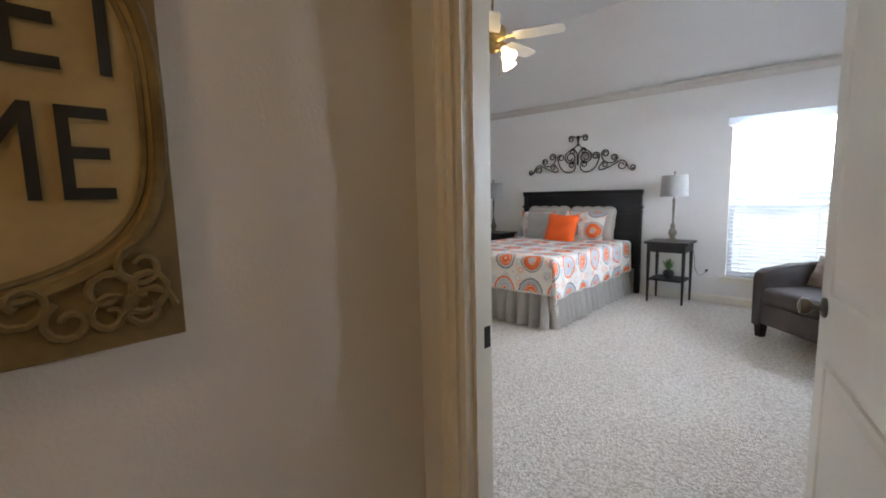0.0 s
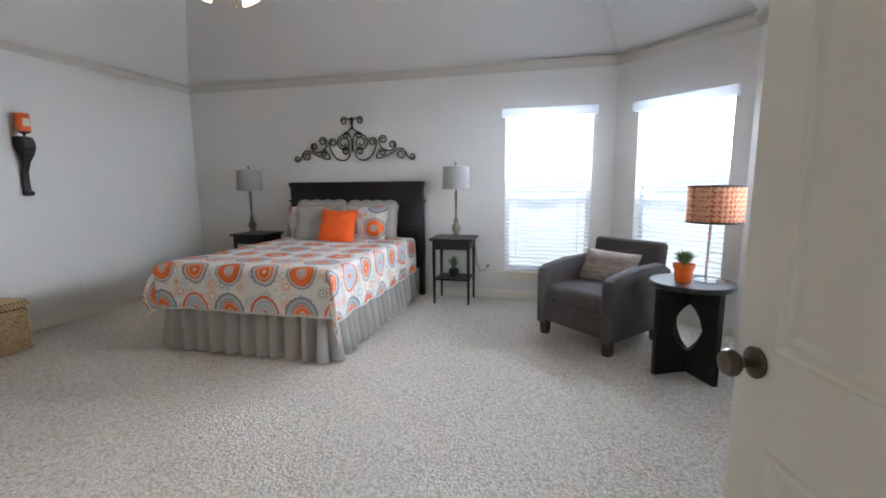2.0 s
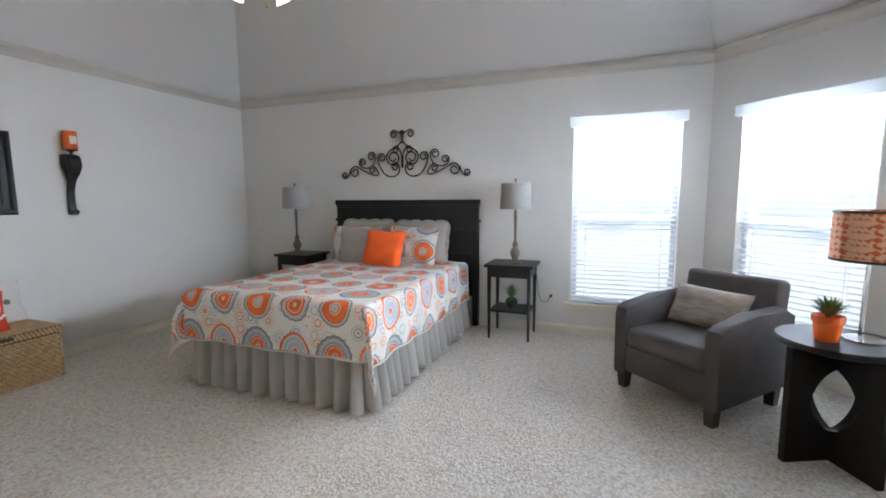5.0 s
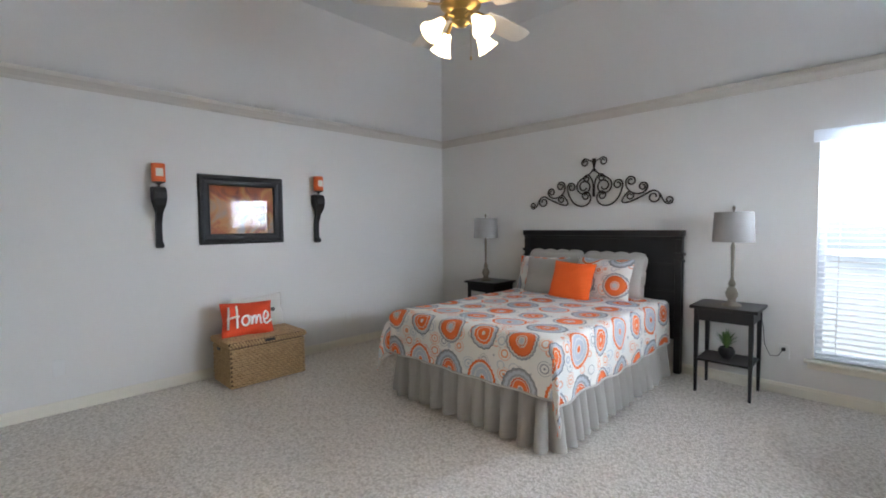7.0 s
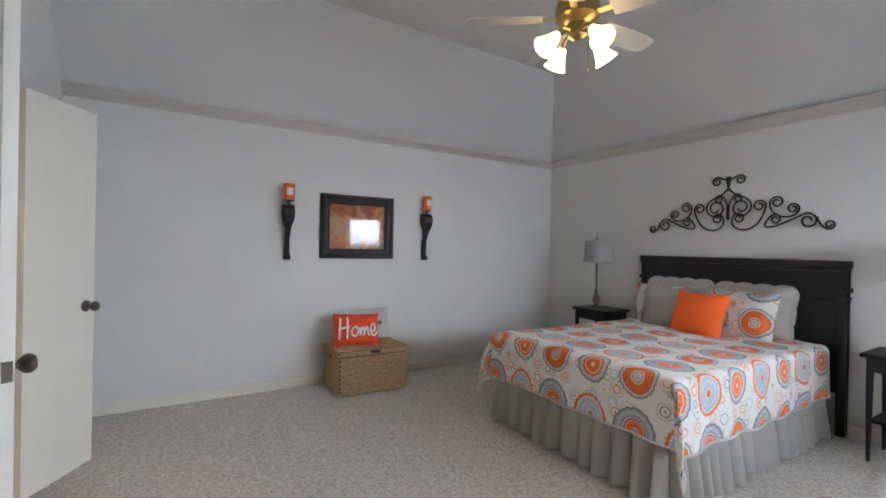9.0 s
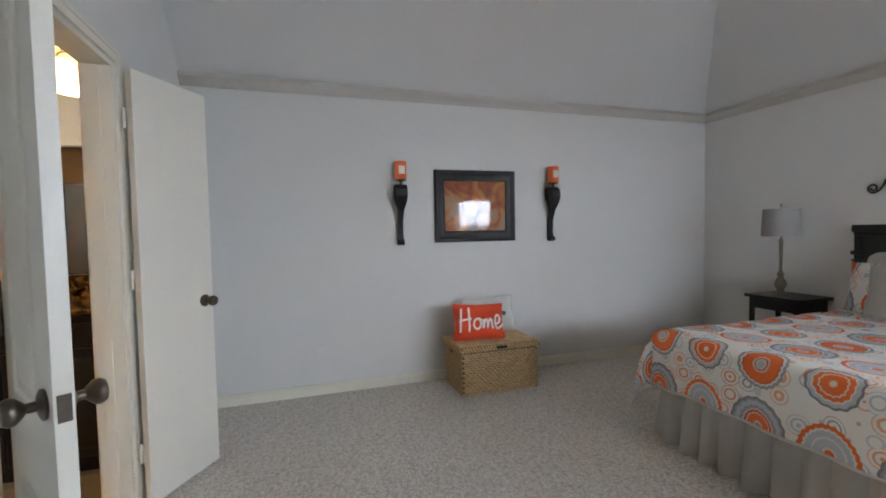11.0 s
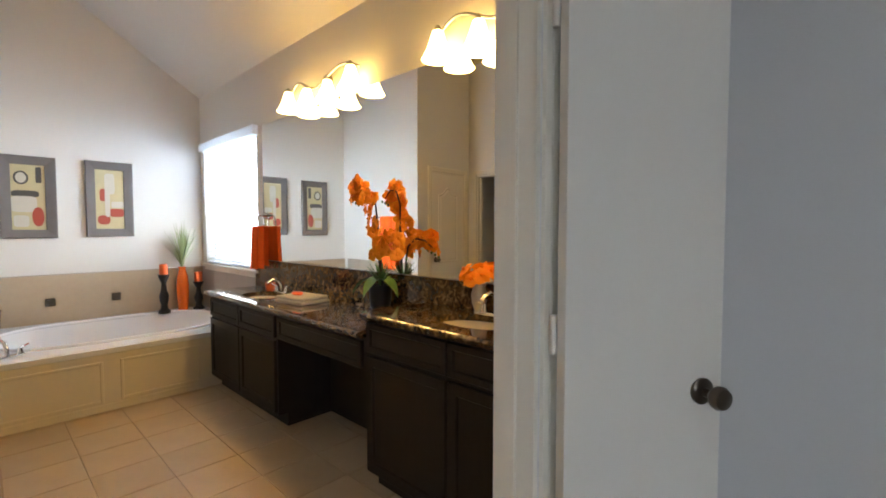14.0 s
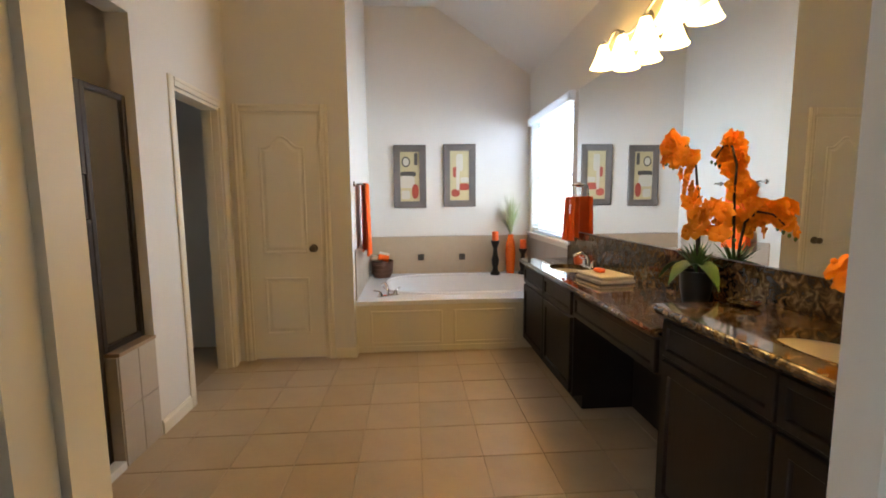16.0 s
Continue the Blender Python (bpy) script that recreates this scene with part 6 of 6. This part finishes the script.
# towels -------------------------------------------------------------
def hanging_towel(w, h, seed):
    bm = bmesh.new()
    rows = []
    for i in range(13):
        u = i / 12
        row = []
        for j in range(9):
            v = j / 8
            fold = 0.012 * math.sin(u * 19 + seed) * (0.4 + 0.6 * v) + 0.006 * math.sin(u * 43 + seed)
            row.append(bm.verts.new(((u - 0.5) * w * (1 - 0.10 * (1 - v)), -0.018 - fold - 0.01 * v, -h * v)))
        rows.append(row)
    for i in range(12):
        for j in range(8):
            bm.faces.new((rows[i][j], rows[i + 1][j], rows[i + 1][j + 1], rows[i][j + 1]))
    back = [[bm.verts.new((v.co.x, 0.018 + 0.004 * math.sin(i), v.co.z * 0.94)) for v in row] for i, row in enumerate(rows)]
    for i in range(12):
        for j in range(8):
            bm.faces.new((back[i][j], back[i][j + 1], back[i + 1][j + 1], back[i + 1][j]))
        bm.faces.new((rows[i][0], back[i][0], back[i + 1][0], rows[i + 1][0]))
    return bm


rail = thing("towel_bar", pose(TUBX - 0.0005, -8.60, 1.47, 0, 0, -90), "chrome towel bar on the tub wall", "towel bar")
part("bar", tube([(-0.30, -0.07, 0), (0.30, -0.07, 0)], 0.008, 10), CHROME, rail)
for x in (-0.30, 0.30):
    part("post", tube([(x, 0, 0), (x, -0.07, 0)], 0.011, 10), CHROME, rail)
    part("rosette", lathe([(0.001, 0), (0.025, 0), (0.022, 0.008), (0.001, 0.01)], 16, m=pose(x, 0, 0, 90)), CHROME, rail)
tow = mesh_ob("bath_towel", hanging_towel(0.34, 0.66, 0.4), TOWEL, smooth=True)
tow.matrix_basis = pose(TUBX - 0.0705, -8.55, 1.482, 0, 0, -90)
tagged(tow, "long orange bath towel folded over the bar", "towel", "hanging towels")
ring = thing("towel_ring", pose(MX + 0.009, -8.02, 1.44, 0, 0, 90), "chrome towel ring on the vanity wall", "towel ring")
part("mount", lathe([(0.001, 0), (0.024, 0), (0.02, 0.012), (0.008, 0.05), (0.001, 0.055)], 14, m=pose(0, 0, 0, 90)), CHROME, ring)
part("hoop", tube([(0.075 * math.sin(2 * math.pi * k / 24), -0.05, -0.07 + 0.075 * math.cos(2 * math.pi * k / 24)) for k in range(25)], 0.005, 8), CHROME, ring)
for k, (dy, hh) in enumerate(((-0.058, 0.37), (0.058, 0.36))):
    ht = mesh_ob("hand_towel", hanging_towel(0.115, hh, 2.0 + k), TOWEL, smooth=True)
    ht.matrix_basis = pose(MX + 0.059, -8.02 + dy, 1.345, 0, 0, 90)
    tagged(ht, "orange hand towel with embroidered band on a ring", "towel", "hanging towels")

# tub deck ornaments
bk = thing("wicker_basket", pose(2.10, -9.42, 0.46), "dark wicker basket of rolled cloths on the tub deck", "basket")
part("bowl", lathe([(0.09, 0.0), (0.115, 0.06), (0.125, 0.18), (0.13, 0.19), (0.122, 0.19), (0.11, 0.06), (0.001, 0.02)], 24), WICKER, bk, "", True)
for z in (0.05, 0.10, 0.15):
    part("band", tube([((0.115 + 0.06 * (z - 0.05)) * math.cos(2 * math.pi * k / 24), (0.115 + 0.06 * (z - 0.05)) * math.sin(2 * math.pi * k / 24), z) for k in range(25)], 0.006, 6), WICKER, bk)
for k, mt in enumerate((CREAMCLOTH, TOWEL, CREAMCLOTH)):
    a = 2.1 * k
    part("rolled_cloth", tube([(0.05 * math.cos(a) - 0.05, 0.05 * math.sin(a), 0.20 + 0.015 * k), (0.05 * math.cos(a) + 0.06, 0.05 * math.sin(a) + 0.02, 0.225 + 0.015 * k)], 0.035, 12), mt, bk, "rolled " + ("orange" if k == 1 else "cream") + " cloth", True)


def candlestick(m, h, label):
    cs = thing("candlestick", m, label, "candlestick", "tub candlesticks")
    k = h / 0.42
    prof = [(0.055, 0), (0.055, 0.03), (0.035, 0.05), (0.028, 0.09), (0.04, 0.14), (0.044, 0.19), (0.028, 0.25), (0.022, 0.32), (0.036, 0.36), (0.05, 0.40), (0.05, 0.42)]
    part("holder", lathe([(r, z * k) for r, z in prof], 20), WOODBLK, cs, "turned black holder", True)
    part("candle", lathe([(0.037, h), (0.037, h + 0.10), (0.030, h + 0.104), (0.001, h + 0.098)], 20), WAX, cs, "orange pillar candle", True)
    return cs


candlestick(pose(0.80, -9.42, 0.46), 0.40, "tall black candlestick with an orange pillar candle")
candlestick(pose(0.47, -9.44, 0.46), 0.30, "short black candlestick with an orange pillar candle")
vs2 = thing("floor_vase", pose(0.60, -9.52, 0.46), "slim orange vase holding pale grass", "vase")
part("vase", lathe([(0.045, 0), (0.055, 0.10), (0.06, 0.25), (0.05, 0.37), (0.03, 0.43), (0.036, 0.46), (0.03, 0.46), (0.001, 0.40)], 24), TERRA, vs2, "", True)
part("grass", leafy(120, 0.20, 0.60, 0.0035, 11, 0.43, 0.35), PALELEAF, vs2, "pale dried grass")

# counter things
orch = thing("orchid", pose(0.455, -6.34, 0.81), "orange silk orchid in a black pot", "plant")
part("pot", lathe([(0.048, 0), (0.066, 0.10), (0.07, 0.18), (0.064, 0.18), (0.06, 0.165), (0.001, 0.16)], 24), DARKPOT, orch, "", True)
bm = bmesh.new()
for k, (a, ln, wd) in enumerate(((0.3, 0.17, 0.04), (1.4, 0.20, 0.036), (2.6, 0.16, 0.04), (3.8, 0.19, 0.038), (5.2, 0.18, 0.04))):
    d, sd = Vector((math.cos(a), math.sin(a), 0)), Vector((-math.sin(a), math.cos(a), 0))
    prev = None
    for s in range(7):
        q = s / 6
        p = d * ln * q + Vector((0, 0, 0.19 + 0.13 * q - 0.20 * q * q))
        wv2 = wd * math.sin(math.pi * min(0.98, 0.1 + 0.88 * q))
        cur = (bm.verts.new(p - sd * wv2 + Vector((0, 0, 0.012))), bm.verts.new(p), bm.verts.new(p + sd * wv2 + Vector((0, 0, 0.012))))
        if prev:
            bm.faces.new((prev[0], prev[1], cur[1], cur[0]))
            bm.faces.new((prev[1], prev[2], cur[2], cur[1]))
        prev = cur
part("leaf_whorl", bm, LEAF, orch, "broad green orchid leaves", True)
part("grass_tuft", leafy(40, 0.13, 0.17, 0.006, 21, 0.17, 0.3), LEAF, orch)
fl = bmesh.new()
for pet in range(5):
    a = 2 * math.pi * pet / 5 + 0.3
    ln, wd = (0.040, 0.024) if pet in (1, 4) else (0.036, 0.017)
    d, sd = Vector((math.cos(a), 0, math.sin(a))), Vector((-math.sin(a), 0, math.cos(a)))
    prev = None
    for s in range(5):
        q = s / 4
        p = d * ln * q + Vector((0, -0.010 * math.sin(q * 2.5), 0))
        w4 = wd * math.sin(math.pi * min(0.95, 0.16 + 0.8 * q))
        cur = (fl.verts.new(p - sd * w4 + Vector((0, 0.004, 0))), fl.verts.new(p), fl.verts.new(p + sd * w4 + Vector((0, 0.004, 0))))
        if prev:
            fl.faces.new((prev[0], prev[1], cur[1], cur[0]))
            fl.faces.new((prev[1], prev[2], cur[2], cur[1]))
        prev = cur
bmesh.ops.create_uvsphere(fl, u_segments=6, v_segments=5, radius=0.008, matrix=Matrix.Translation((0, -0.012, 0)))
flower = part("flower", fl, PETAL, orch, "orange orchid bloom", True)
rnd = random.Random(9)
first = True
for pts in ([(0, 0, 0.18), (0.0, -0.01, 0.36), (0.0, -0.02, 0.52), (0.01, -0.03, 0.66), (0.02, -0.08, 0.75), (0.03, -0.15, 0.76), (0.03, -0.20, 0.71)],
            [(0.0, 0.02, 0.16), (0.01, 0.02, 0.30), (0.02, 0.03, 0.40), (0.03, 0.09, 0.45), (0.03, 0.17, 0.44), (0.03, 0.23, 0.40)]):
    fine = []
    for a, b2 in zip(pts, pts[1:]):
        for q in range(6):
            fine.append(Vector(a).lerp(Vector(b2), q / 6))
    fine.append(Vector(pts[-1]))
    part("stem", tube(fine, 0.006, 6, taper=lambda q: 1.2 - 0.7 * q), STEM, orch)
    n = len(fine)
    for k in range(30):
        c = fine[int(n * 0.34) + int((n * 0.64) * k / 30)] + Vector((rnd.uniform(0.0, 0.05), rnd.uniform(-0.05, 0.05), rnd.uniform(-0.045, 0.045)))
        m = Matrix.Translation(c) @ Matrix.Rotation(radians(90 + rnd.uniform(-60, 60)), 4, "Z") @ Matrix.Rotation(radians(rnd.uniform(-30, 25)), 4, "X") @ Matrix.Rotation(rnd.uniform(0, 6), 4, "Y") @ Matrix.Scale(rnd.uniform(0.95, 1.2), 4)
        if first:
            flower.matrix_basis, first = m, False
        else:
            ob = new("flower", flower.data)
            ob.parent, ob.matrix_basis = orch, m
    for k in range(4):
        c = fine[-1] + Vector((0.01, 0.03 * (k - 1.5), -0.02 - 0.012 * k))
        part("bud", lathe([(0.001, -0.010), (0.007, -0.002), (0.006, 0.006), (0.001, 0.010)], 8, m=Matrix.Translation(c)), LEAF, orch)

ftw = thing("folded_towels", pose(0.545, -7.10, 0.8105, 0, 0, 8), "stack of folded cream hand towels on the granite", "towel")
for k, (w5, d5) in enumerate(((0.30, 0.24), (0.29, 0.225))):
    part("towel", box(-d5 / 2, d5 / 2, -w5 / 2, w5 / 2, 0.024 * k, 0.024 * (k + 1) - 0.001, 0.010, seg=3), CREAMCLOTH, ftw)
sp = tagged(mesh_ob("soap", lathe([(0.001, 0.0), (0.036, 0.003), (0.044, 0.013), (0.036, 0.024), (0.001, 0.028)], 20), SOAP, smooth=True), "orange oval soap on the folded towels", "soap")
sp.matrix_basis = pose(0.57, -7.12, 0.859) @ Matrix.Diagonal((0.8, 1.25, 1, 1))
cup = thing("votive_candle", pose(0.43, -7.83, 0.81), "small orange glass votive candle", "candle")
part("cup", lathe([(0.028, 0), (0.036, 0.01), (0.04, 0.065), (0.036, 0.065), (0.033, 0.02), (0.001, 0.015)], 18), WAX, cup, "", True)
vz = thing("silver_vase", pose(0.42, -5.62, 0.91), "small silver vase with orange silk flowers", "vase")
part("vase", lathe([(0.026, 0), (0.022, 0.008), (0.036, 0.05), (0.04, 0.09), (0.03, 0.125), (0.036, 0.145), (0.03, 0.145), (0.001, 0.11)], 20), NICKEL, vz, "", True)
for k in range(9):
    a = 2 * math.pi * k / 9
    m = Matrix.Translation((0.055 * math.cos(a), 0.075 * math.sin(a), 0.165 + 0.02 * (k % 3))) @ Matrix.Rotation(a + 1.57, 4, "Z") @ Matrix.Rotation(radians(-40), 4, "X") @ Matrix.Rotation(k, 4, "Y") @ Matrix.Scale(1.35, 4)
    ob = new("flower", flower.data)
    ob.parent, ob.matrix_basis = vz, m
dish = tagged(mesh_ob("soap_dish", lathe([(0.03, 0), (0.05, 0.012), (0.055, 0.02), (0.048, 0.018), (0.001, 0.006)], 20), CHROME, smooth=True), "small clear soap dish on the counter", "soap dish")
dish.matrix_basis = pose(0.50, -5.98, 0.91)

# shower screen --------------------------------------------------
knee = thing("shower_knee_wall", pose(0, 0, 0), "low beige tiled shower wall", "wall")
knee["kind"] = "structure"
part("core", box(LEFT + 0.006, LEFT + 0.114, -6.927, -6.62, 0, 0.57), GROUT, knee)
for k in range(2):
    part("tile", box(LEFT - 0.006, LEFT + 0.006, -6.926 + 0.154 * k, -6.775 + 0.154 * k, 0.002, 0.285, 0.002, seg=1), WALLTILE, knee)
    part("tile", box(LEFT - 0.006, LEFT + 0.006, -6.926 + 0.154 * k, -6.775 + 0.154 * k, 0.288, 0.568, 0.002, seg=1), WALLTILE, knee)
part("cap", box(LEFT - 0.012, LEFT + 0.118, -6.928, -6.616, 0.57, 0.59, 0.004), SHOWTILE, knee)
part("end_tile", box(LEFT, LEFT + 0.115, -6.6195, -6.612, 0.0, 0.568, 0.002), WALLTILE, knee)
scr = thing("shower_screen", pose(0, 0, 0), "bronze framed obscure glass shower screen with door", "shower screen")
XS = LEFT + 0.06
for y0, y1, z0 in ((-6.925, -6.60, 0.592), (-6.597, -5.41, 0.045)):
    bm = bmesh.new()
    for a in ((y0, y0 + 0.03, z0, 1.88), (y1 - 0.03, y1, z0, 1.88), (y0 + 0.03, y1 - 0.03, z0, z0 + 0.03), (y0 + 0.03, y1 - 0.03, 1.85, 1.88)):
        box(XS - 0.016, XS + 0.016, *a, 0.003, bm, 1)
    part("frame", bm, BRONZE, scr, "dark bronze frame")
    part("pane", box(XS - 0.003, XS + 0.003, y0 + 0.03, y1 - 0.03, z0 + 0.03, 1.85), SHOWGLASS, scr, "obscure bronze glass")
part("door_handle", tube([(XS - 0.02, -6.53, 1.25), (XS - 0.06, -6.53, 1.25), (XS - 0.06, -6.53, 1.45), (XS - 0.02, -6.53, 1.45)], 0.008, 8), BRONZE, scr)
part("curb", box(LEFT - 0.01, LEFT + 0.116, -6.608, -5.405, 0, 0.043, 0.004), TUBW, scr, "white shower curb")

# floor tiles ---------------------------------------------------
TS, GX, GY = 0.32, 2.045, -6.885
me = None
for i in range(-6, 5):
    for j in range(-5, 7):
        x, y = GX + i * TS, GY + j * TS
        if x + TS < MX + 0.05 or x > LEFT + 0.1 or y > -5.0 or y + TS < TUBY:
            continue
        if me is None:
            ob = part("tile", box(0.0025, TS - 0.0025, 0.0025, TS - 0.0025, -0.012, 0.0, 0.0018, seg=1), FTILE, bath_floor)
            me = ob.data
        else:
            ob = new("tile", me)
            ob.parent = bath_floor
        ob.matrix_basis = pose(x, y, random.uniform(-0.0004, 0.0004))
